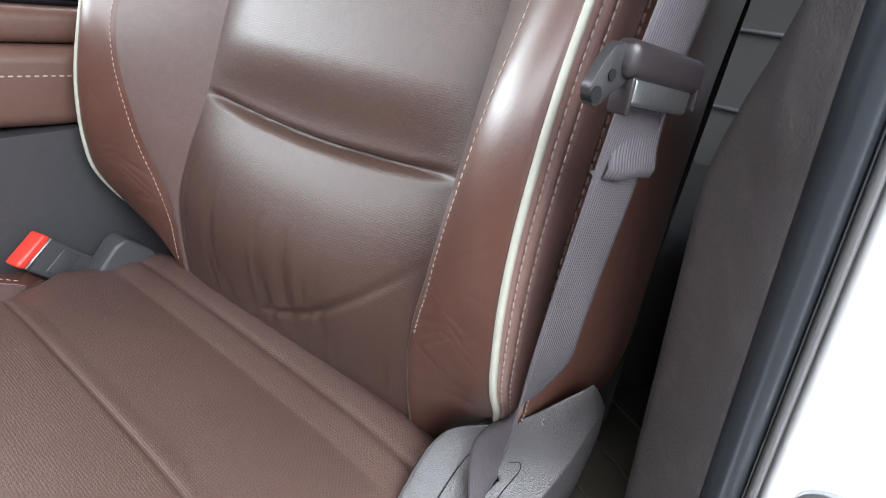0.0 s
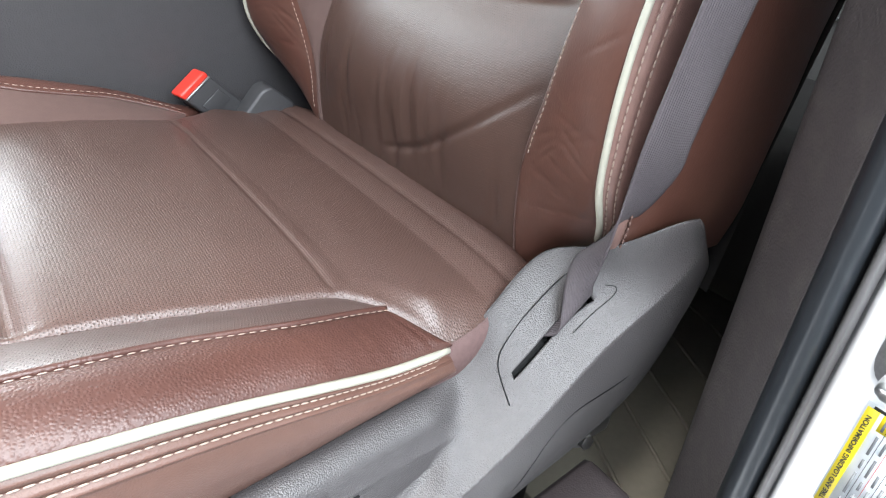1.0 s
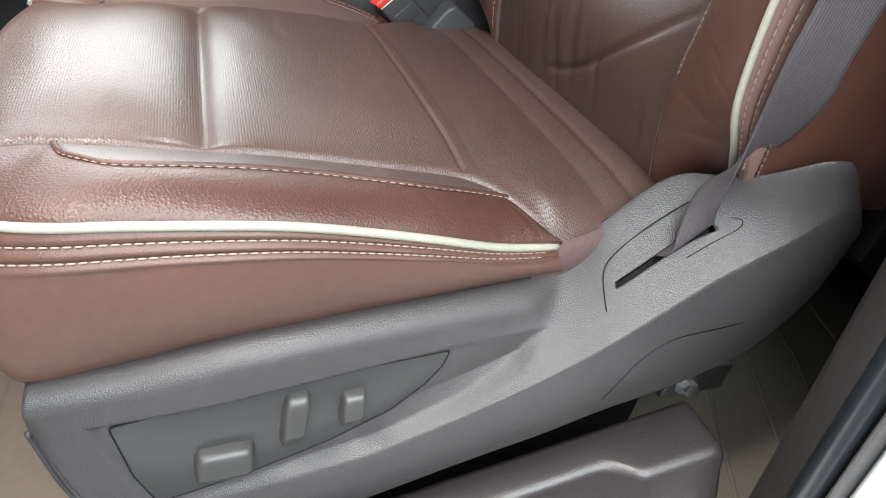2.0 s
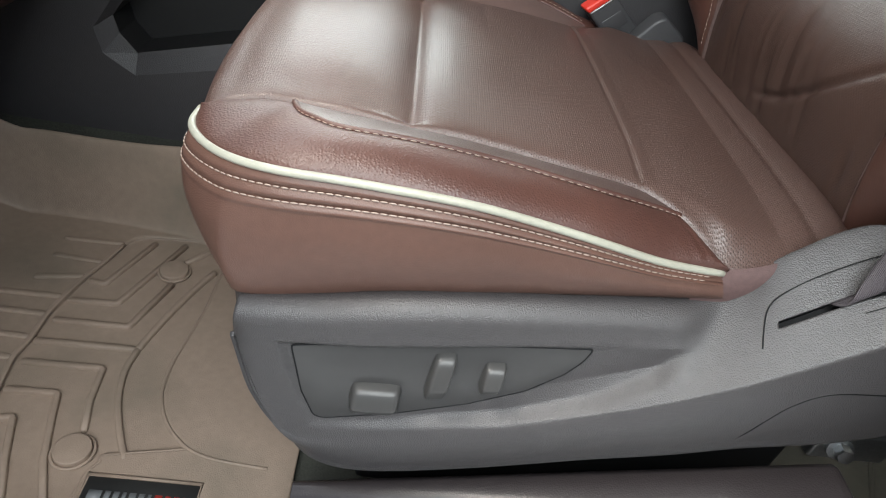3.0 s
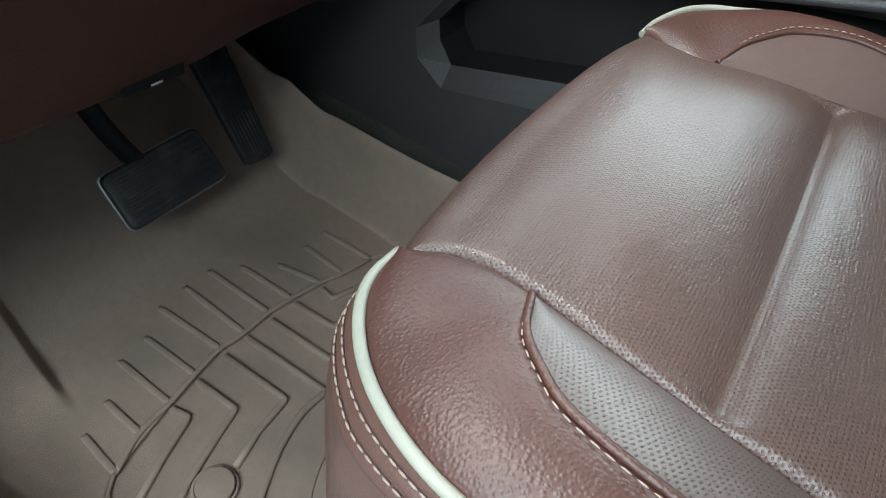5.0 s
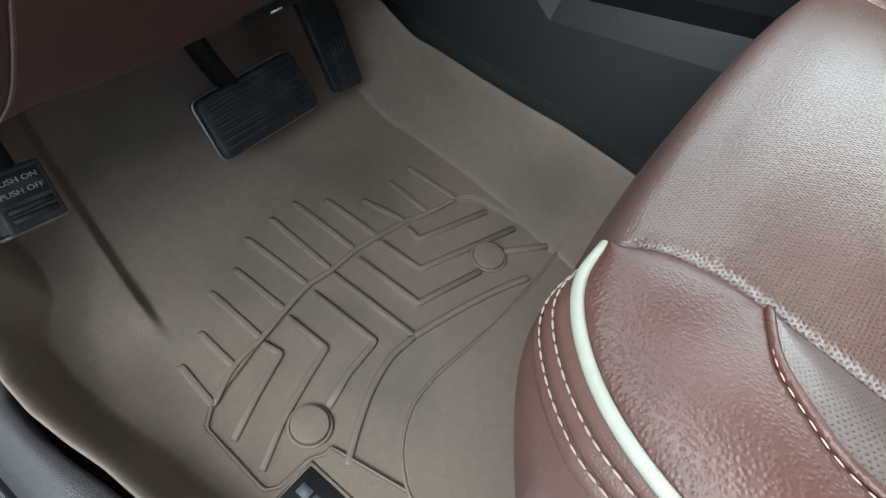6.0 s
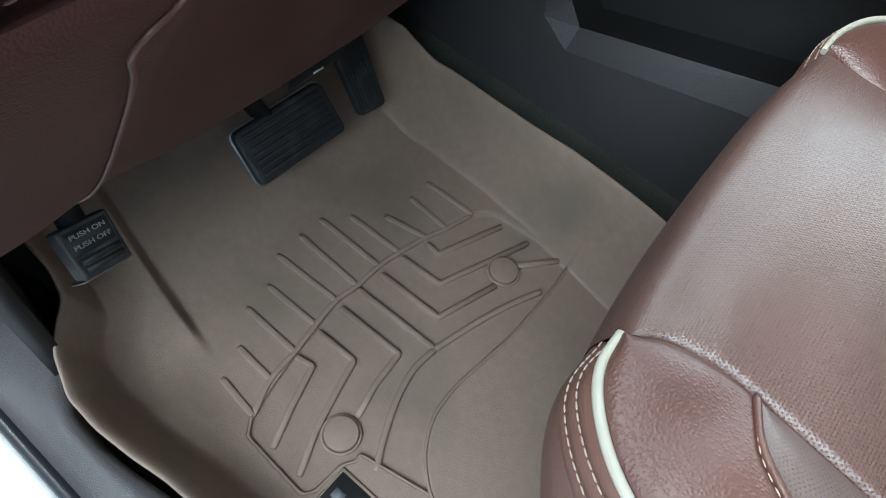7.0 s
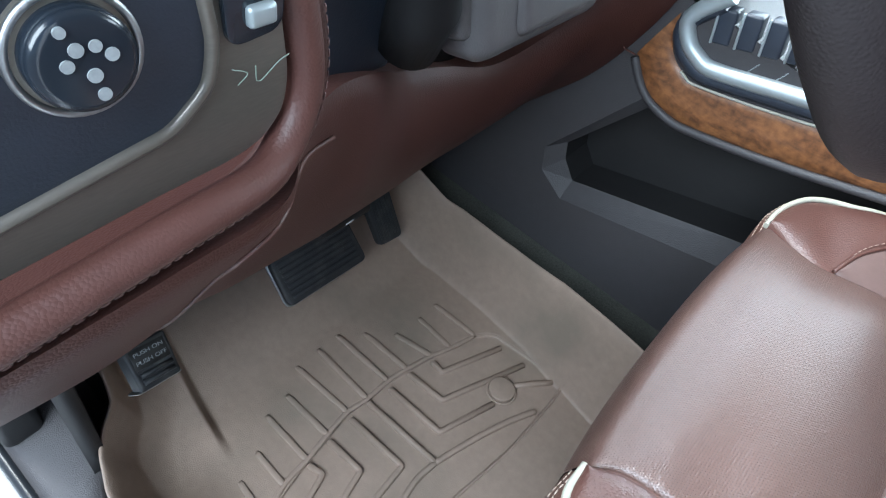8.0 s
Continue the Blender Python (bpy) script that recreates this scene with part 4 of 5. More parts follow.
# sunken drainage field behind the ribs
FIELD = [(-.235, -.113), (-.145, -.117), (-.136, -.105), (-.134, -.066), (-.125, -.052), (-.127, -.043), (-.036, -.024), (-.063, -.002), (-.079, .02), (-.092, .052), (-.095, .096), (-.089, .151), (-.083, .21), (-.083, .313), (-.088, .365), (-.219, .350), (-.233, .339), (-.245, .321), (-.266, .239), (-.281, .157), (-.285, .079), (-.271, -.007), (-.251, -.092)]
fd = inside_polygon(XX, Y, FIELD)
Zm = Zm - .0058 * smoothstep(-.001, .0018, fd)
# folds where the mat climbs the tunnel, and the dents of use
fold_line = .372 + .30 * (XX + .52)
Zm = Zm - .022 * np.exp(-((Y - fold_line) / .010) ** 2) * smoothstep(-.46, -.50, XX)
rm = np.random.RandomState(21)
for _ in range(26):
    cx, cy = rm.uniform(-.55, .05), rm.uniform(-.16, .34)
    Zm = Zm + rm.uniform(-.0016, .0016) * np.exp(-((XX - cx) / rm.uniform(.02, .07)) ** 2 - ((Y - cy) / rm.uniform(.02, .07)) ** 2)
floor_mat = thing("floor_mat", "tan moulded rubber floor mat with ribs and raised rims", "floor mat", (-.25, .1, 0))
base = part("base", sheet("base", np.stack([XX, Y, Zm], axis=2)), "mat_rubber", floor_mat)
solid(base, .004)


def rib(points, width=.0085, height=.0036, z=0.0):
    p = spline([(x, y, z) for x, y in points], max(8, 5 * len(points)))
    taper = np.ones(len(p))
    taper[0] = taper[-1] = .7
    m = tube("rib", p, width / 2, 16, squash=(1, 2 * height / width), taper=taper, square=.55)
    return part("rib", m, "mat_rubber", floor_mat)


OUTER = [(-.308, -.087), (-.325, -.048), (-.358, -.006), (-.364, .034), (-.390, .074), (-.392, .117), (-.392, .156), (-.366, .190), (-.332, .225), (-.328, .277), (-.329, .317)]
INNER = [(-.248, -.093), (-.266, -.050), (-.271, -.007), (-.279, .036), (-.285, .079), (-.281, .114), (-.281, .157), (-.276, .193), (-.266, .239), (-.255, .273), (-.243, .321)]
for o, i in zip(OUTER, INNER):
    rib([o, ((o[0] + i[0]) / 2 - .002, (o[1] + i[1]) / 2), i])
rib(INNER, .007, .0028)


def sharp(points, closed=False):
    """A polyline with tight corners, ready for a tube."""
    q = rounded(points, .004, 5) if closed else [points[0]] + [p for i in range(1, len(points) - 1) for p in rounded([points[i - 1], points[i], points[i + 1]], .004, 5)[5:10]] + [points[-1]]
    return q


def bar(points, width=.0085, height=.0058, z=-.0055):
    q = np.array([(x, y, z) for x, y in points])
    taper = np.ones(len(q))
    q = np.concatenate((q[:1] + (q[:1] - q[1:2]) / np.linalg.norm(q[0] - q[1]) * .002, q, q[-1:] + (q[-1:] - q[-2:-1]) / np.linalg.norm(q[-1] - q[-2]) * .002))
    taper = np.concatenate(([.5], taper, [.5]))
    return part("rib", tube("rib", q, width / 2, 16, squash=(1, 2 * height / width), taper=taper, square=.55), "mat_rubber", floor_mat)


for pts in (
    [(-.258, .235), (-.236, .232), (-.200, .337)],
    [(-.268, .192), (-.204, .196), (-.154, .341)],
    [(-.270, .152), (-.173, .155), (-.146, .250)],
    [(-.141, .299), (-.103, .350)],
    [(-.276, .113), (-.147, .117)],
    [(-.265, -.009), (-.243, -.004), (-.225, -.056), (-.206, -.102)],
    [(-.271, .033), (-.211, .035), (-.202, .001), (-.184, -.057), (-.162, -.104)],
    [(-.274, .077), (-.176, .080), (-.171, .030), (-.160, -.012)],
):
    bar(sharp(pts) if len(pts) > 2 else pts)
for pts in ([(-.147, .117), (-.139, .150), (-.126, .199), (-.110, .247), (-.093, .287)], [(-.147, .117), (-.149, .078), (-.139, .034), (-.121, -.008), (-.101, -.045)]):
    bar(spline(pts, 24))
part("field_edge", tube("field_edge", [(x, y, -.0022) for x, y in rounded(FIELD, .006, 4)], .0024, 8, True), "mat_rubber", floor_mat)
outer_arc = spline([(-.086, .363, 0), (-.083, .313, 0), (-.083, .21, 0), (-.089, .151, 0), (-.095, .096, 0), (-.092, .052, 0), (-.079, .02, 0), (-.063, -.002, 0), (-.036, -.024, 0), (.0, -.035, 0), (.06, -.04, 0)], 70)
part("channel_edge", tube("channel_edge", outer_arc, .0020, 8, squash=(1, .8)), "mat_rubber", floor_mat)
for x, y in ((-.151, .276), (-.159, -.041)):
    r = .0205
    button = part("retainer_button", prism("retainer_button", disc(36, r), .0085, .0015, 3, Matrix.Translation((x, y, -.0045))), "mat_rubber", floor_mat, "round moulded retainer button")
    part("retainer_ring", tube("retainer_ring", [(x + (r + .0022) * math.cos(t), y + (r + .0022) * math.sin(t), -.0025) for t in np.linspace(0, 2 * math.pi, 40)[:-1]], .0020, 6, True), "mat_rubber", floor_mat)
name_plate = part("name_plate", block("name_plate", (-.128, -.112, -.001), (-.008, -.070, .0012), .0006, 1, Matrix.Translation((0, 0, 0))), "print_black", floor_mat, "black badge with a plain grey wordmark")
part("badge_frame", tube("badge_frame", [(-.130, -.115, 0), (-.130, -.067, 0), (-.006, -.067, 0), (-.006, -.115, 0)], .0022, 6, True), "mat_rubber", floor_mat)
x0 = -.121
for w0, c in ((.014, "print_grey"), (.006, "print_grey"), (.006, "print_grey"), (.004, "print_grey"), (.007, "print_grey"), (.006, "print_grey"), (.004, "print_grey"), (.008, "print_red"), (.006, "print_red"), (.006, "print_red"), (.007, "print_red")):
    part("badge_bar", block("badge_bar", (x0, -.098, .0014), (x0 + w0, -.086, .0019), 0), c, floor_mat)
    x0 += w0 + .0032

mark = part("scuff_mark", tube("scuff_mark", [(-.384, -.166, .0185), (-.377, -.169, .0180), (-.371, -.165, .0165), (-.378, -.161, .0175)], .0022, 6, squash=(1.4, .5)), "scratch", floor_mat, "small grey-green scuff")
rear_mat = thing("rear_floor_mat", "olive-tan rubber mat on the rear floor", "floor mat", (1.1, .1, 0))
part("base", block("base", (.70, -.16, -.012), (1.9, .45, .004), .003), "rear_mat", rear_mat)
for x in (.80, .90, 1.0, 1.12, 1.25):
    part("rib", tube("rib", [(x, -.12, .004), (x + .12, .10, .004), (x + .22, .40, .004)], .004, 8), "rear_mat", rear_mat)

strip = [[(x, float(np.interp(x, [q[0] for q in RIGHT], [q[1] for q in RIGHT])) + .004, .085), (x, .440, .105), (x, .463, .118)] for x in np.linspace(-.55, .09, 20)]
tagged(part("carpet_edge", sheet("carpet_edge", strip, flip=True), "carpet"), "dark green-grey carpet between the mat and the console", "carpet", kind="structure")

# ---- pedals ----
brake = thing("brake_pedal", "wide black rubber brake pedal with grooves, worn grey at its edges", "pedal", (-.45, .15, .12))
bl, br, tl, tr = (Vector(q) for q in ((-.415, .088, .112), (-.410, .216, .122), (-.468, .086, .160), (-.452, .222, .178)))
o = (bl + br + tl + tr) / 4
bxd, bup = ((br - bl) + (tr - tl)).normalized(), ((tl - bl) + (tr - br)).normalized()
bmx = axes(o, bxd, bxd.cross(bup))
if (bmx.to_3x3() @ Vector((0, 0, 1))).x < 0:
    bmx = axes(o, -bxd, (-bxd).cross(bup))
pad = part("pad", prism("pad", rounded([(-.068, -.036), (.068, -.036), (.066, .036), (-.066, .036)], .010), .016, .004, 3, bmx @ Matrix.Translation((0, 0, -.016))), "rubber", brake, "black rubber pad")
for i in range(7):
    y = -.025 + .0085 * i
    part("groove_rib", block("groove_rib", (-.058, y - .0022, -.001), (.058, y + .0022, .0022), .001, 2, bmx), "rubber", pad)
part("pad_edge", tube("pad_edge", [bmx @ Vector((x, y, -.012)) for x, y in rounded([(-.069, -.037), (.069, -.037), (.067, .037), (-.067, .037)], .010)], .0022, 6, True), "dull_steel", brake, "worn metal edge")
part("arm", tube("arm", spline([tuple(bmx @ Vector((-.01, .01, -.02))), (-.49, .115, .22), (-.53, .10, .34), (-.52, .09, .45)], 24), .011, 10, squash=(.6, 1.2)), "black", brake)

gas = thing("accelerator_pedal", "black ribbed accelerator pedal", "pedal", (-.48, .33, .1))
gm = axes((-.470, .297, .158), (.05, .95, .0), (.80, -.05, .6))
gpad = part("pad", prism("pad", rounded([(-.023, -.076), (.024, -.078), (.028, .030), (.030, .120), (-.030, .120), (-.026, .030)], .009), .012, .003, 3, gm @ Matrix.Translation((0, 0, -.012))), "rubber", gas)
for i in range(7):
    x = -.0165 + .0055 * i
    part("groove_rib", block("groove_rib", (x - .0013, -.068, -.001), (x + .0013, -.005, .0016), .0006, 1, gm), "rubber", gpad)
part("arm", tube("arm", spline([tuple(gm @ Vector((0, .06, -.01))), (-.55, .33, .28), (-.56, .32, .42)], 16), .012, 8), "black", gas)

park = thing("parking_brake_pedal", "small grey rubber parking brake pedal lettered push on push off", "pedal", (-.38, -.12, .24))
pm = axes((-.3746, -.1209, .2537), (-.0051, .0477, -.0133), (.70, .27, .71)) @ Matrix.Translation((0, .003, 0)) @ Matrix.Diagonal((1.05, .78, 1, 1))
ppad = part("pad", prism("pad", rounded([(-.022, -.034), (.022, -.034), (.023, .026), (-.023, .026)], .004), .016, .003, 3, pm @ Matrix.Translation((0, 0, -.016))), "rubber", park, "grey-black rubber pad, dusty")
for y, w0 in ((-.0145, .017), (-.0235, .017)):
    part("groove_rib", tube("groove_rib", [pm @ Vector((-w0, y, .0005)), pm @ Vector((w0, y, .0005))], .0026, 8), "rubber", ppad)
part("letter_field", block("letter_field", (-.0185, -.007, -.0005), (.0185, .020, .0006), .0004, 1, pm), "print_black", ppad)
part("side_flange", block("side_flange", (-.0245, -.036, -.026), (.0245, -.031, -.003), .003, 2, pm), "dull_steel", park)
for body, y in (("PUSH ON", .0125), ("PUSH OFF", .0010)):
    cu = bpy.data.curves.new("lettering", "FONT")
    cu.body, cu.size, cu.extrude, cu.align_x, cu.align_y = body, .0074, .0003, "CENTER", "CENTER"
    cu.materials.append(M["worn_print"])
    ob = new("lettering", cu)
    ob.matrix_basis = pm @ Matrix.Translation((0, y, .0010))
    ob.parent = ppad
part("arm", tube("arm", spline([tuple(pm @ Vector((0, .02, -.014))), (-.43, -.12, .33), (-.45, -.125, .45)], 16), .012, 8), "black", park)

# ---- footwell walls ----
rect("firewall", (-.80, -.30, -.06), (-.70, 1.7, .9), "carpet", "dark carpeted firewall", "wall")
toe = sheet("toe_board", [[(-.43, y, -.008), (-.52, y, .05), (-.66, y, .17), (-.72, y, .34)] for y in (-.22, .1, .5)], flip=False)
tagged(part("toe_board", toe, "carpet"), "dark carpet over the toe board", "floor", kind="structure")

# sill with scuff plate and painted outer edge
rows = []
for x in np.linspace(.100, .586, 70):
    top = .108 + .33 * (x - .14)
    inner = -.110 - .050 * (x - .14)
    step = float(np.interp(x, [.10, .14, .38, .488, .500, .514, .586], [-.122, -.126, -.158, -.163, -.172, -.185, -.189]))
    rows.append([(x, inner + .014, .0), (x, inner + .010, top - .05), (x, inner + .003, top - .004), (x, inner - .004, top), (x, step + .010, top - .001), (x, step + .003, top - .003), (x, step - .002, top - .009), (x, step - .005, top - .020), (x, step - .016, max(.07, top - .045)), (x, -.212, .072), (x, -.232, .064), (x, -.240, .045), (x, -.242, .0)])
last = rows[-1]
rows.append([(.590, y, z - .003 if z > .01 else z) for _, y, z in last])
rows.append([(.591, y, 0.0) for _, y, z in last])
sill = tagged(part("sill_plate", sheet("sill_plate", rows, flip=False), "sill_plastic"), "dark brown plastic door sill plate with a raised inner step", "sill", kind="structure")
rows = []
for x in np.linspace(-.75, .105, 60):
    rim = np.interp(x, [q[0] for q in LEFT], [q[1] for q in LEFT])
    inner = rim - .004
    rows.append([(x, inner, -.01), (x, inner - .002, .058), (x, inner - .008, .066), (x, (inner - .26) / 2, .062), (x, -.250, .053), (x, -.262, .047), (x, -.266, .02)])
tagged(part("sill_trim", sheet("sill_trim", rows, flip=False), "shell_plastic"), "dark grey plastic kick and sill trim", "sill", kind="structure")
part_seal = tube("door_seal", [(x, -.268, .042) for x in np.linspace(-.8, .62, 30)], .008, 10)
tagged(part("door_seal", part_seal, "seal"), "black rubber sill seal", "seal", kind="structure")
rect("rocker_panel", (-1.0, -.42, -.16), (1.2, -.272, .040), "paint", "white painted rocker panel below the door", "car body", .012)
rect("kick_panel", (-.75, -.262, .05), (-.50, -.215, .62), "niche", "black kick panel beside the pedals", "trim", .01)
# Kick trim is carried rearward so that it blocks door light from the footwell.
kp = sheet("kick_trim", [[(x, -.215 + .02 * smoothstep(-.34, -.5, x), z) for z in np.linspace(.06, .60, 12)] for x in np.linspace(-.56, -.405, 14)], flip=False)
tagged(solid(part("kick_trim", kp, "niche"), .02), "black kick trim beside the parking brake, lengthened to shade the footwell", "trim", kind="structure")

# ---- B-pillar ----
def pillar_rows(profile, z0=-.05, z1=1.25, n=50, step=0.0):
    rows = []
    for z in np.linspace(z0, z1, n):
        dx = -.17 * (z - .45)
        rows.append([(x + dx + step * smoothstep(.68, .86, z) * smoothstep(.60, .66, x), y - step * .25 * smoothstep(.68, .86, z) * smoothstep(.60, .66, x), z) for x, y in profile])
    return rows


trim_prof = spline([(.90, -.195), (.76, -.180), (.69, -.172), (.655, -.174), (.638, -.182), (.622, -.200), (.600, -.222), (.580, -.240), (.574, -.2435), (.578, -.250), (.60, -.252)], 40)
tagged(solid(part("pillar_trim", sheet("pillar_trim", pillar_rows(trim_prof, step=.10), flip=True), "pillar"), .003), "dark taupe grained plastic centre pillar trim", "pillar", kind="structure")
seal_prof = spline([(.592, -.252), (.574, -.2435), (.564, -.248), (.560, -.255), (.564, -.262), (.575, -.2645), (.592, -.264)], 30)
tagged(part("pillar_seal", sheet("pillar_seal", pillar_rows(seal_prof), flip=True), "seal"), "black rubber door seal on the centre pillar", "seal", kind="structure")
lip_prof = spline([(.590, -.2650), (.577, -.2662), (.571, -.2685), (.573, -.2715), (.59, -.2720)], 16)
tagged(part("pillar_seal_lip", sheet("pillar_seal_lip", pillar_rows(lip_prof), flip=True), "smooth_plastic"), "grey outer lip of the door seal", "seal", kind="structure")
jamb_prof = spline([(.615, -.264), (.600, -.2715), (.589, -.274), (.584, -.2785), (.588, -.284), (.592, -.292), (.592, -.33), (.592, -.42), (.594, -.47), (.61, -.49), (.70, -.50)], 40)
jamb = tagged(part("door_jamb", sheet("door_jamb", pillar_rows(jamb_prof), flip=True), "paint"), "white painted door jamb", "car body", kind="structure")

# label and striker on the jamb: the print runs up the pillar
lab = thing("tyre_label", "white tyre information sticker with a yellow heading on the jamb", "sticker", (.59, -.34, .43))
lm = axes((.5915 - .17 * (.41 - .45), -.2935, .41), (-.17, 0, 1), (-1, 0, -.17)) @ Matrix.Translation((.0087, -.0056, .0010)) @ Matrix.Diagonal((.73, .556, 1, 1))
part("paper", block("paper", (-.075, -.085, -.0004), (.065, .004, .0002), 0, 1, lm), "white_print", lab, "white printed paper")
part("heading", block("heading", (-.075, -.0115, .0002), (.060, .002, .0007), 0, 1, lm), "yellow", lab, "yellow heading band")
cu = bpy.data.curves.new("lettering", "FONT")
cu.body, cu.size, cu.extrude, cu.align_x, cu.align_y = "TIRE AND LOADING INFORMATION", .0080, .0001, "CENTER", "CENTER"
cu.materials.append(M["print_black"])
cu.offset = .0002
ob = new("lettering", cu)
ob.parent = lab
ob.matrix_parent_inverse = Matrix.Translation((-.59, .34, -.43))
ob.matrix_basis = lm @ Matrix.Translation((-.008, -.0048, .0013)) @ Matrix.Diagonal((.92, 1, 1, 1))
for k in range(6):
    y = -.020 - .0105 * k
    part("ruled_line", block("ruled_line", (-.075, y - .0062, .0002), (.063, y - .0057, .0005), 0, 1, lm), "print_red" if k == 1 else "print_black", lab)
    x = -.070
    for n_bar in (.018, .030, .012, .024, .016)[k % 3:]:
        if x + n_bar < .060:
            part("text_bar", block("text_bar", (x, y - .0027, .0002), (x + n_bar, y + .0003, .0005), 0, 1, lm), "print_grey", lab)
        x += n_bar + .007
part("yellow_cell", block("yellow_cell", (.040, -.040, .0002), (.060, -.016, .0004), 0, 1, lm), "yellow", lab)
part("serial_bar", block("serial_bar", (.060, -.035, .0002), (.0635, -.004, .0005), 0, 1, lm), "print_black", lab)

striker = thing("door_striker", "bright metal door striker bolted to the white jamb", "striker", (.57, -.35, .53))
sm = axes((.5915 - .17 * (.512 - .45), -.3225, .512), (0, -1, 0), (-1, 0, -.17))
part("base_plate", prism("base_plate", rounded([(-.034, -.035), (.046, -.035), (.046, .035), (-.034, .035)], .026, 8), .004, .0012, 2, sm), "dull_steel", striker, "rounded zinc base plate")
loop = [(-.018, -.012, .003), (-.018, -.012, .028), (-.012, -.012, .034), (.030, -.012, .034), (.036, -.012, .028), (.036, -.012, .003)]
part("bar", tube("bar", [sm @ Vector(q) for q in spline(loop, 40)], .0048, 10), "steel", striker, "polished bar")
part("bar", tube("bar", [sm @ Vector((x, y + .024, z)) for x, y, z in spline(loop, 40)], .0042, 10), "steel", striker, "polished bar")
for x in (-.006, .024):
    part("bolt_head", prism("bolt_head", disc(20, .0085), .006, .0015, 2, sm @ Matrix.Translation((x, 0, .003))), "steel", striker)

# ---- dashboard ----
dash = thing("dashboard", "brown leather-look dashboard with dark metal bezel and light switch", "dashboard", (-.35, .2, .5))
K_LOW = [(-.356, -.30, .338), (-.345, -.18, .341), (-.352, -.10, .342), (-.346, -.04, .340), (-.350, .06, .336), (-.354, .15, .334), (-.362, .24, .338), (-.365, .33, .338), (-.362, .40, .341), (-.312, .457, .39)]
K_TOP = [(-.185, -.33, .600), (-.185, -.24, .603), (-.186, -.16, .606), (-.192, -.10, .606), (-.232, -.055, .602), (-.264, .0, .592), (-.285, .06, .570), (-.320, .13, .526), (-.322, .20, .505), (-.315, .28, .484), (-.290, .35, .520), (-.245, .42, .600), (-.205, .457, .665)]
g = loft(K_LOW, K_TOP, 120, 40, .036, (.85, 0, -.05), .7)
for i in range(120):
    g[i, :, :] = g[i, :, :] - .026 * (1 - smoothstep(-.06, .06, g[i, 0, 1])) * (np.sin(np.pi * np.linspace(0, 1, 40)) ** 1.0)[:, None] * np.array((.85, 0, -.25))
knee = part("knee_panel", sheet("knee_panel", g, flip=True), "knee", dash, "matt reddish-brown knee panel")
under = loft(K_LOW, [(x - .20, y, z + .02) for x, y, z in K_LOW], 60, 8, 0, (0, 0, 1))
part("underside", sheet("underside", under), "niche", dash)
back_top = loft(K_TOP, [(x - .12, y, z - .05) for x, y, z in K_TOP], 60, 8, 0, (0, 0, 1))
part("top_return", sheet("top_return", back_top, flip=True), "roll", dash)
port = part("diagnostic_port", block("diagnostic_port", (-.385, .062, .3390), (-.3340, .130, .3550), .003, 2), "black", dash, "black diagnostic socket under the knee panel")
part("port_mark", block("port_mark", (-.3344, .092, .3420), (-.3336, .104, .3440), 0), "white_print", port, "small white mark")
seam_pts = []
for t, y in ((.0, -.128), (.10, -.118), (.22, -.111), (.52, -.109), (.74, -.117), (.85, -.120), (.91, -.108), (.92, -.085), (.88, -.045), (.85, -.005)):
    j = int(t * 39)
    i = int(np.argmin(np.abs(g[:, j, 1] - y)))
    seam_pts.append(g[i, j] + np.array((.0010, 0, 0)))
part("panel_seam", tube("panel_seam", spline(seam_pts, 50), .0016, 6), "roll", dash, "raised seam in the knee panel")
# Added block closes the gap over the knee panel against the sky.
part("gap_filler", block("gap_filler", (-.50, .045, .44), (-.37, .475, .90), .01), "niche", dash, "black filler behind the steering column, added to keep sky light out")

# instrument surround: a roll of leather round a dark metal bezel with the light switch
ROLL = [(-.180, -.36, .617), (-.185, -.28, .618), (-.188, -.22, .621), (-.190, -.155, .626), (-.194, -.115, .626), (-.200, -.096, .632), (-.205, -.082, .648), (-.207, -.078, .670), (-.209, -.082, .705), (-.212, -.090, .76), (-.218, -.103, .86)]
roll_line = spline(ROLL, 90)
part("leather_roll", tube("leather_roll", roll_line, .0098, 14), "roll", dash, "soft reddish-brown rolled leather edge")
outward = np.cross(np.gradient(roll_line, axis=0), np.array((1.0, 0, 0)))
outward /= np.linalg.norm(outward, axis=1)[:, None]
flange = [[q + o * d + np.array((x, 0, 0)) for d, x in ((.004, .004), (.010, .003), (.015, .0), (.019, -.008), (.020, -.03))] for q, o in zip(roll_line, outward)]
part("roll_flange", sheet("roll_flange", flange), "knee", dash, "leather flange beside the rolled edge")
part("stitching", stitches("stitching", roll_line + outward * .0135 + np.array((.0022, 0, 0)), .0044, .0012, .0006), "thread_rose", dash, "rose thread stitching")
inset = [(-.40, .628), (-.28, .629), (-.22, .632), (-.155, .637), (-.122, .638), (-.105, .643), (-.094, .655), (-.091, .672), (-.095, .705), (-.102, .76), (-.115, .86), (-.40, .86)]
bezel_m = Matrix(((0, 0, 1, -.214), (1, 0, 0, 0), (0, 1, 0, 0), (0, 0, 0, 1)))
bezel = part("bezel", prism("bezel", rounded(inset, .012, 6), .014, .002, 2, bezel_m), "gunmetal", dash, "dark brushed bezel with scuffs")
well = rounded([(-.36, .655), (-.225, .657), (-.150, .668), (-.132, .682), (-.128, .70), (-.140, .80), (-.36, .80)], .006)
well_m = bezel_m.copy()
well_m.translation = (-.2005, 0, 0)
part("switch_plate", prism("switch_plate", well, .0020, .001, 2, well_m), "dark_blue_black", bezel, "black switch plate")
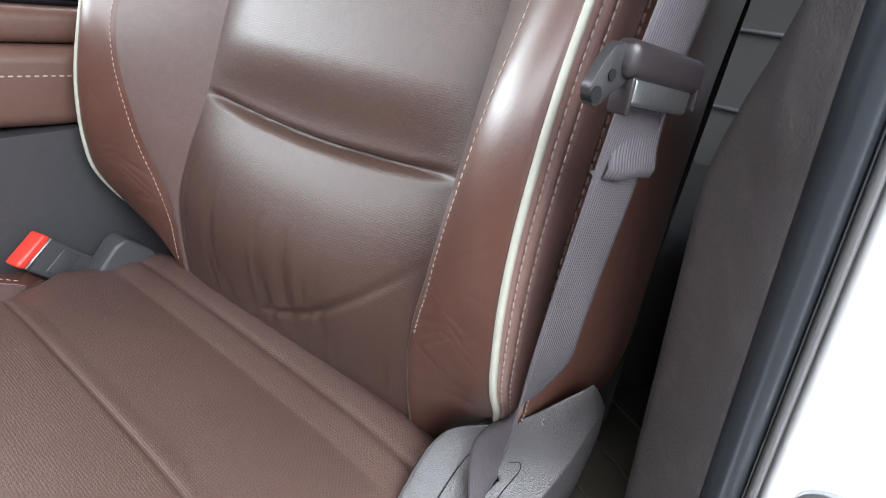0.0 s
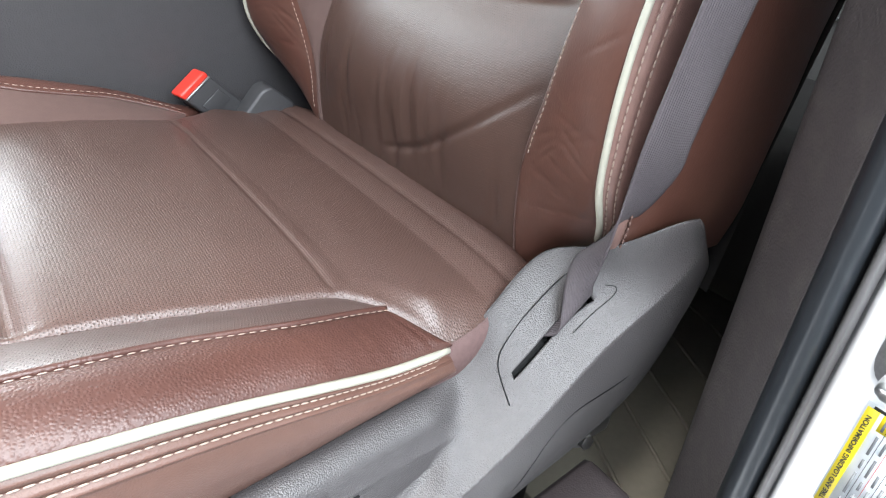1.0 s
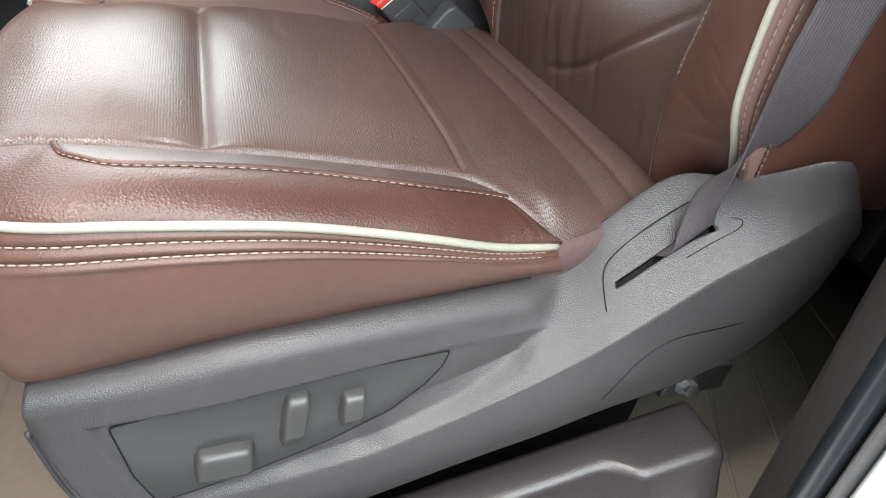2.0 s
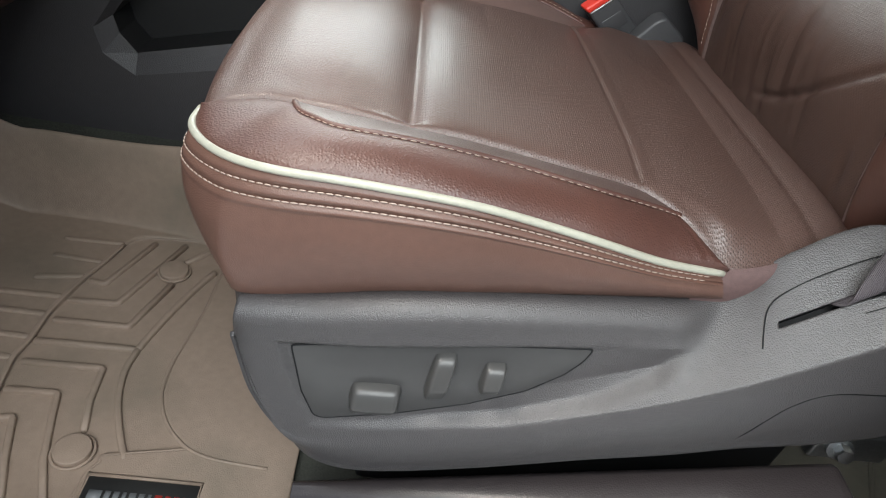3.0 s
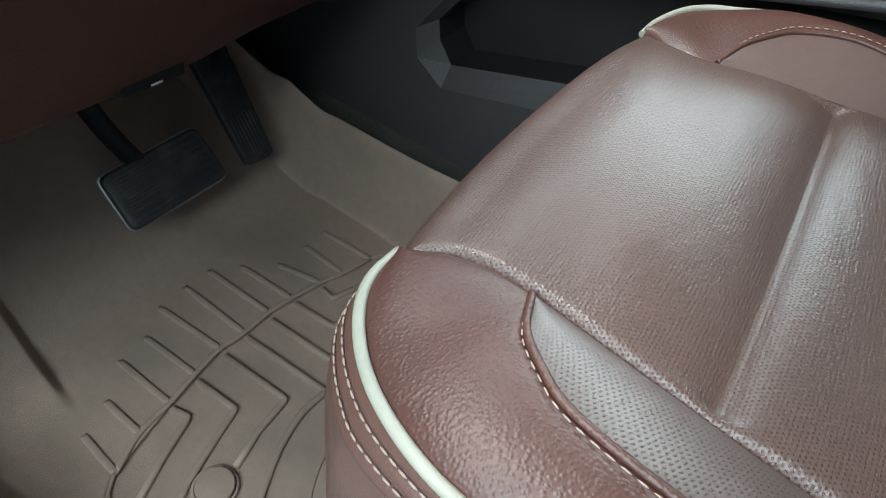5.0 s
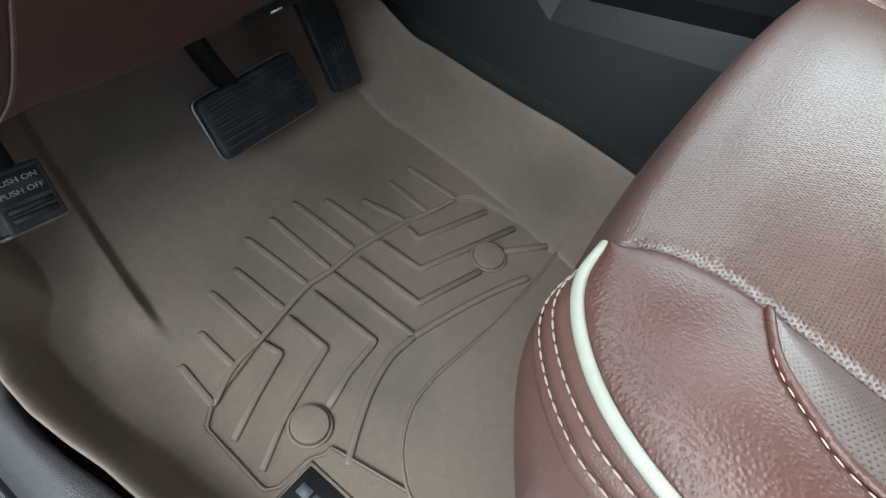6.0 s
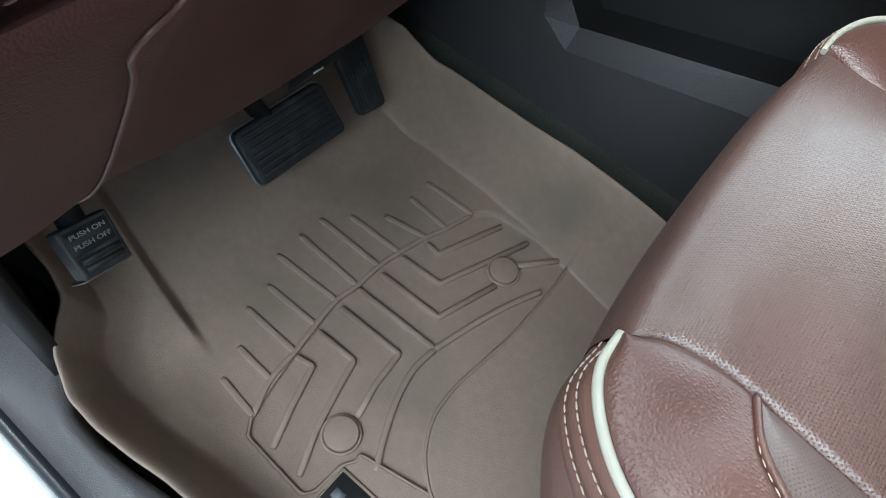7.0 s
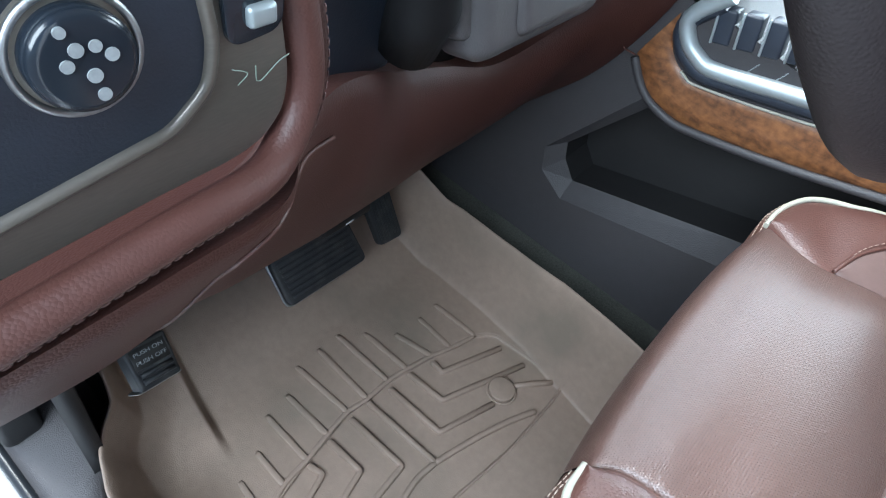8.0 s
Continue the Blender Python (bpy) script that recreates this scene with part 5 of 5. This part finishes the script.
part("plate_edge", tube("plate_edge", [(-.1985, y, z) for y, z in well], .0030, 8, True), "gunmetal", bezel)
knob_c = Vector((-.1985, -.1775, .7135))
knob_m = axes(knob_c, (0, 1, 0), (1, -.05, .10)) @ Matrix.Diagonal((1.12, 1.12, 1, 1))
knob = part("light_switch", prism("light_switch", disc(40, .0180), .006, .002, 3, knob_m), "gunmetal", dash, "round headlight switch")
part("chrome_ring", tube("chrome_ring", [knob_m @ Vector((.0172 * math.cos(t), .0172 * math.sin(t), .006)) for t in np.linspace(0, 2 * math.pi, 48)[:-1]], .0014, 8, True), "dull_steel", knob, "satin chrome ring")
part("dial", prism("dial", disc(40, .0145), .014, .003, 3, knob_m), "gloss_black", knob, "glossy black dial")
for x, y, r in ((-.0045, .0100, .0020), (-.0052, .0010, .0023), (-.0020, .0046, .0025), (.0030, .0045, .0022), (.0066, .0012, .0024), (.0008, -.0033, .0026), (.0018, -.0092, .0024)):
    part("dial_mark", prism("dial_mark", disc(14, r * .8), .0146, 0, 1, knob_m @ Matrix.Translation((x, y, 0))), "worn_print", knob)
pod = axes((-.1995, -.1085, .7065), (0, 1, 0), (1, 0, 0))
part("dimmer_cup", prism("dimmer_cup", rounded([(-.014, -.012), (.012, -.010), (.014, .03), (-.016, .03)], .008, 6), .0025, .001, 2, pod), "gloss_black", dash, "recessed black thumbwheel cup")
part("dimmer_wheel", block("dimmer_wheel", (-.006, -.005, .001), (.007, .004, .006), .002, 3, pod), "silver", dash)
for pts in ([(-.012, -.022), (-.005, -.026), (-.010, -.030)], [(-.001, -.024), (.000, -.032), (.010, -.026), (.016, -.024)]):
    part("scuff", tube("scuff", [pod @ Vector((x, y, .0006)) for x, y in spline([(a, b) for a, b in pts], 12)], .00028, 5), "scratch", bezel, "pale scratch in the bezel")
part("hollow", block("hollow", (-.42, -.080, .56), (-.295, .085, .90), .006), "dark_blue_black", dash, "black plastic behind the wheel")
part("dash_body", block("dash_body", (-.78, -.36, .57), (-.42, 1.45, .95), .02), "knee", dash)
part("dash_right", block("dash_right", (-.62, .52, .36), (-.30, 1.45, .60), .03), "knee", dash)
part("seam_line", tube("seam_line", spline([(-.238, .455, .522), (-.246, .452, .50), (-.25, .448, .485), (-.235, .458, .478)], 20), .0012, 6), "roll", dash)

column = thing("steering_column", "dark grey plastic steering column shroud", "steering column", (-.35, .2, .55))
part("sleeve", tube("sleeve", [(-.290, .094, .583), (-.272, .087, .622), (-.266, .068, .680), (-.266, .043, .780)], .026, 24), "black", column, "black column sleeve")
cm = Matrix.Translation((-.285, .215, .655)) @ Matrix.Rotation(radians(-14), 4, "Y")
part("shroud", block("shroud", (-.03, -.092, -.092), (.028, .098, .16), .020, 5, cm), "shroud", column, "grey lower shroud")
part("shroud_edge", block("shroud_edge", (-.03, -.100, -.070), (.016, .106, .16), .008, 3, cm), "shroud", column, "stepped edge of the shroud")
part("shroud_ridge", block("shroud_ridge", (.010, -.048, -.078), (.036, .060, .16), .012, 4, cm), "shroud", column, "raised middle of the shroud")

wheel = thing("steering_wheel", "dark leather-wrapped steering wheel", "steering wheel", (-.11, .19, .80))
wc = Vector((-.075, .126, .850))
wn = Vector((.86, 0, .50)).normalized()
wm = axes(wc, (0, 1, 0), wn)
part("rim", tube("rim", [wm @ Vector((.185 * math.cos(t), .185 * math.sin(t), 0)) for t in np.linspace(0, 2 * math.pi, 80)[:-1]], .0165, 14, True), "wheel_leather", wheel, "black-brown leather rim")
part("hub", prism("hub", rounded([(-.07, -.06), (.07, -.06), (.075, .06), (-.075, .06)], .02, 5), .03, .008, 3, wm @ Matrix.Translation((0, 0, -.05))), "wheel_leather", wheel)
for t in (radians(10), radians(170), radians(270)):
    part("spoke", tube("spoke", [wm @ Vector((.06 * math.cos(t), .06 * math.sin(t), -.035)), wm @ Vector((.182 * math.cos(t), .182 * math.sin(t), 0))], .014, 10, squash=(1.4, .6)), "wheel_leather", wheel)

# ---- centre console ----
console = thing("center_console", "dark grey console with side pocket and wood trim", "console", (0, .5, 0))
CY = .462
HOLE_OUT = [(-.304, .288), (-.296, .250), (-.252, .222), (-.02, .279), (.205, .334), (.205, .497), (.071, .472), (-.021, .449), (-.145, .424), (-.190, .430), (-.206, .430)]
HOLE_IN = [(-.279, .306), (-.273, .280), (-.250, .253), (-.02, .318), (.180, .368), (.180, .483), (.071, .463), (-.021, .440), (-.145, .415), (-.188, .421), (-.196, .418)]


def ring_between(a, b, ya, yb):
    bm = bmesh.new()
    va = [bm.verts.new((x, ya, z)) for x, z in a]
    vb = [bm.verts.new((x, yb, z)) for x, z in b]
    for i in range(len(a)):
        j = (i + 1) % len(a)
        bm.faces.new([va[i], va[j], vb[j], vb[i]])
    return bm


outer = [(-.70, -.01), (-.70, -.01), (-.40, -.01), (-.02, -.01), (.9, -.01), (.9, .61), (.22, .566), (-.021, .536), (-.14, .556), (-.70, .60), (-.70, .40)]
part("side_wall", ring_between(outer, HOLE_OUT, CY, CY), "console_plastic", console, "grained dark grey side wall")
bev = ring_between(HOLE_OUT, HOLE_IN, CY, CY + .014)
part("pocket_bevel", bev, "console_plastic", console, "grey chamfer round the pocket")
# Pocket walls and back are coloured near black for the recess's shade.
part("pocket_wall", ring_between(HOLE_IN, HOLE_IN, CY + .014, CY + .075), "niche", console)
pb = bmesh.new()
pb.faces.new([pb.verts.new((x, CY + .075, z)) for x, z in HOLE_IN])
part("pocket_back", pb, "niche", console, "pocket back with its shade put into a near-black colour")
deck = [[(x, y, float(np.interp(x, [-.70, -.30, -.14, -.02, .22, .90], [.60, .585, .556, .536, .566, .610]))) for y in (CY, CY + .08, .80)] for x in np.linspace(-.70, .90, 40)]
part("console_top", sheet("console_top", deck), "console_plastic", console)
part("far_wall", block("far_wall", (-.70, .78, -.01), (.9, .80, .53), .004), "console_plastic", console)
W_LOW = [(-.235, .480), (-.222, .462), (-.206, .446), (-.188, .4365), (-.165, .431), (-.145, .4305), (-.085, .440), (-.021, .4535), (.025, .465), (.071, .477), (.20, .510)]
W_UP = [(-.208, .545), (-.206, .530), (-.203, .513), (-.190, .495), (-.172, .485), (-.156, .481), (-.085, .493), (-.010, .509), (.030, .518), (.075, .528), (.20, .555)]
lowp, upp = spline(W_LOW, 60), spline(W_UP, 60)
rows = []
for a, b in zip(lowp, upp):
    d = b - a
    rows.append([(a[0], CY - .002, a[1])] + [tuple((a[0] + d[0] * t, CY - .002 - .005 * math.sin(math.pi * min(1, t * 1.0)) ** .5, a[1] + d[1] * t)) for t in np.linspace(.06, .94, 10)] + [(b[0], CY - .002, b[1])])
part("wood_trim", sheet("wood_trim", rows), "wood", console, "polished burl wood trim strip")
part("trim_bead", tube("trim_bead", [(x, CY - .004, z - .004) for x, z in lowp], .0055, 10), "console_plastic", console, "dark bead under the wood")
part("worn_bead", tube("worn_bead", [(x, CY - .006, z + .001) for x, z in upp[9:50]], .0016, 6), "piping", console, "pale worn line above the wood")
S_LINE = [(-.165, .585), (-.190, .556), (-.196, .540), (-.184, .520), (-.165, .509), (-.145, .506), (-.075, .520), (-.005, .535), (.10, .556)]
sl = spline(S_LINE, 60)
part("silver_frame", tube("silver_frame", [(x, CY - .003, z) for x, z in sl], .0095, 12), "silver", console, "satin silver frame")
part("frame_band", tube("frame_band", [(x - .004, CY + .002, z - .012) for x, z in sl], .010, 10), "dark_blue_black", console)
tray = [[(x, CY + .004, z), (x + .004, CY + .05, z + .004), (x + .008, CY + .12, z + .020)] for x, z in sl]
tb = sheet("switch_bank", tray)
part("switch_bank", tb, "gloss_black", console, "black recess with toggle switches")
for i in range(4):
    x0 = -.158 + .026 * i
    z0 = .548 + .0055 * i
    lever = Matrix.Translation((x0, CY + .004, z0)) @ Matrix.Rotation(radians(-12), 4, "Y")
    sw = part("toggle_switch", block("toggle_switch", (-.010, -.006, -.016), (.010, .016, .022), .003, 3, lever), "dark_blue_black", console, "dark toggle switch with a silver edge")
    part("tip", block("tip", (-.0112, -.0075, -.0165), (-.0082, -.003, .0225), .0012, 2, lever), "silver", sw)
for i in range(3):
    lever = Matrix.Translation((-.112 + .030 * i, CY + .004, .524 + .006 * i)) @ Matrix.Rotation(radians(28), 4, "Y")
    part("divider", block("divider", (-.002, -.004, -.012), (.002, .016, .012), .0012, 2, lever), "silver", console)

arm_rest = thing("armrest", "brown leather console armrest with pale stitching", "armrest", (.55, .6, .6))
part("lid", block("lid", (.22, .466, .584), (.90, .78, .668), .016, 5), "leather_side", arm_rest, "padded brown leather lid")
part("stitching", stitches("stitching", [(x, .4665, .640) for x in np.linspace(.24, .88, 60)], .006, .002, .0011), "thread", arm_rest, "pale thread stitching")
part("upper_pad", block("upper_pad", (.23, .490, .669), (.90, .76, .705), .012, 4), "leather_side", arm_rest)
part("cup_rim", block("cup_rim", (.30, .53, .7055), (.55, .70, .722), .010, 4), "gloss_black", arm_rest, "black cup holder rim")
part("cup_chrome", tube("cup_chrome", [(.40 + .055 * math.cos(t), .615 + .055 * math.sin(t), .724) for t in np.linspace(0, 2 * math.pi, 40)[:-1]], .004, 8, True), "silver", arm_rest)

# ---- rear of the cabin and shell of the car ----
rear = thing("rear_bench", "taupe leather rear bench seat, darkened in colour for the shade", "car seat", (1.3, .6, 0))
part("seat_cushion", block("seat_cushion", (1.05, -.06, .22), (1.65, 1.5, .50), .05, 5), "shaded_rear_trim", rear)
part("seat_back", block("seat_back", (-.10, -.06, 0), (.10, 1.5, .70), .05, 5, Matrix.Translation((1.72, 0, .42)) @ Matrix.Rotation(radians(14), 4, "Y")), "shaded_rear_trim", rear)
for z in (.62, .78):
    part("seat_seam", tube("seat_seam", [(1.60 + (z - .42) * .25, y, z) for y in np.linspace(0, 1.45, 12)], .006, 6), "console_plastic", rear)
# Near-black door trim stands in for the shaded rear opening.
rect("rear_door_trim", (.80, -.20, .0), (2.0, -.15, .70), "niche", "rear door trim, near black to carry the shade in its colour", "trim", .02)
# Overhead panel out of view, rear wall and far door, added to enclose light.
rect("unseen_roof", (-.35, -.30, 1.32), (2.2, 1.75, 1.36), "headliner", "unseen pale fabric headliner, closes the cabin's light from above", "ceiling", .01)
rect("wall_rear", (2.1, -.30, -.06), (2.2, 1.75, .95), "shaded_rear_trim", "rear cabin wall, added to close the cabin", "wall", .01)
rect("door_far", (-.75, 1.50, -.06), (2.2, 1.56, .85), "shaded_rear_trim", "near-black brown passenger side door, added to close the cabin below its window", "door", .02)
rect("ground", (-60, -60, -.62), (60, 60, -.56), "asphalt", "grey concrete ground outside", "ground")
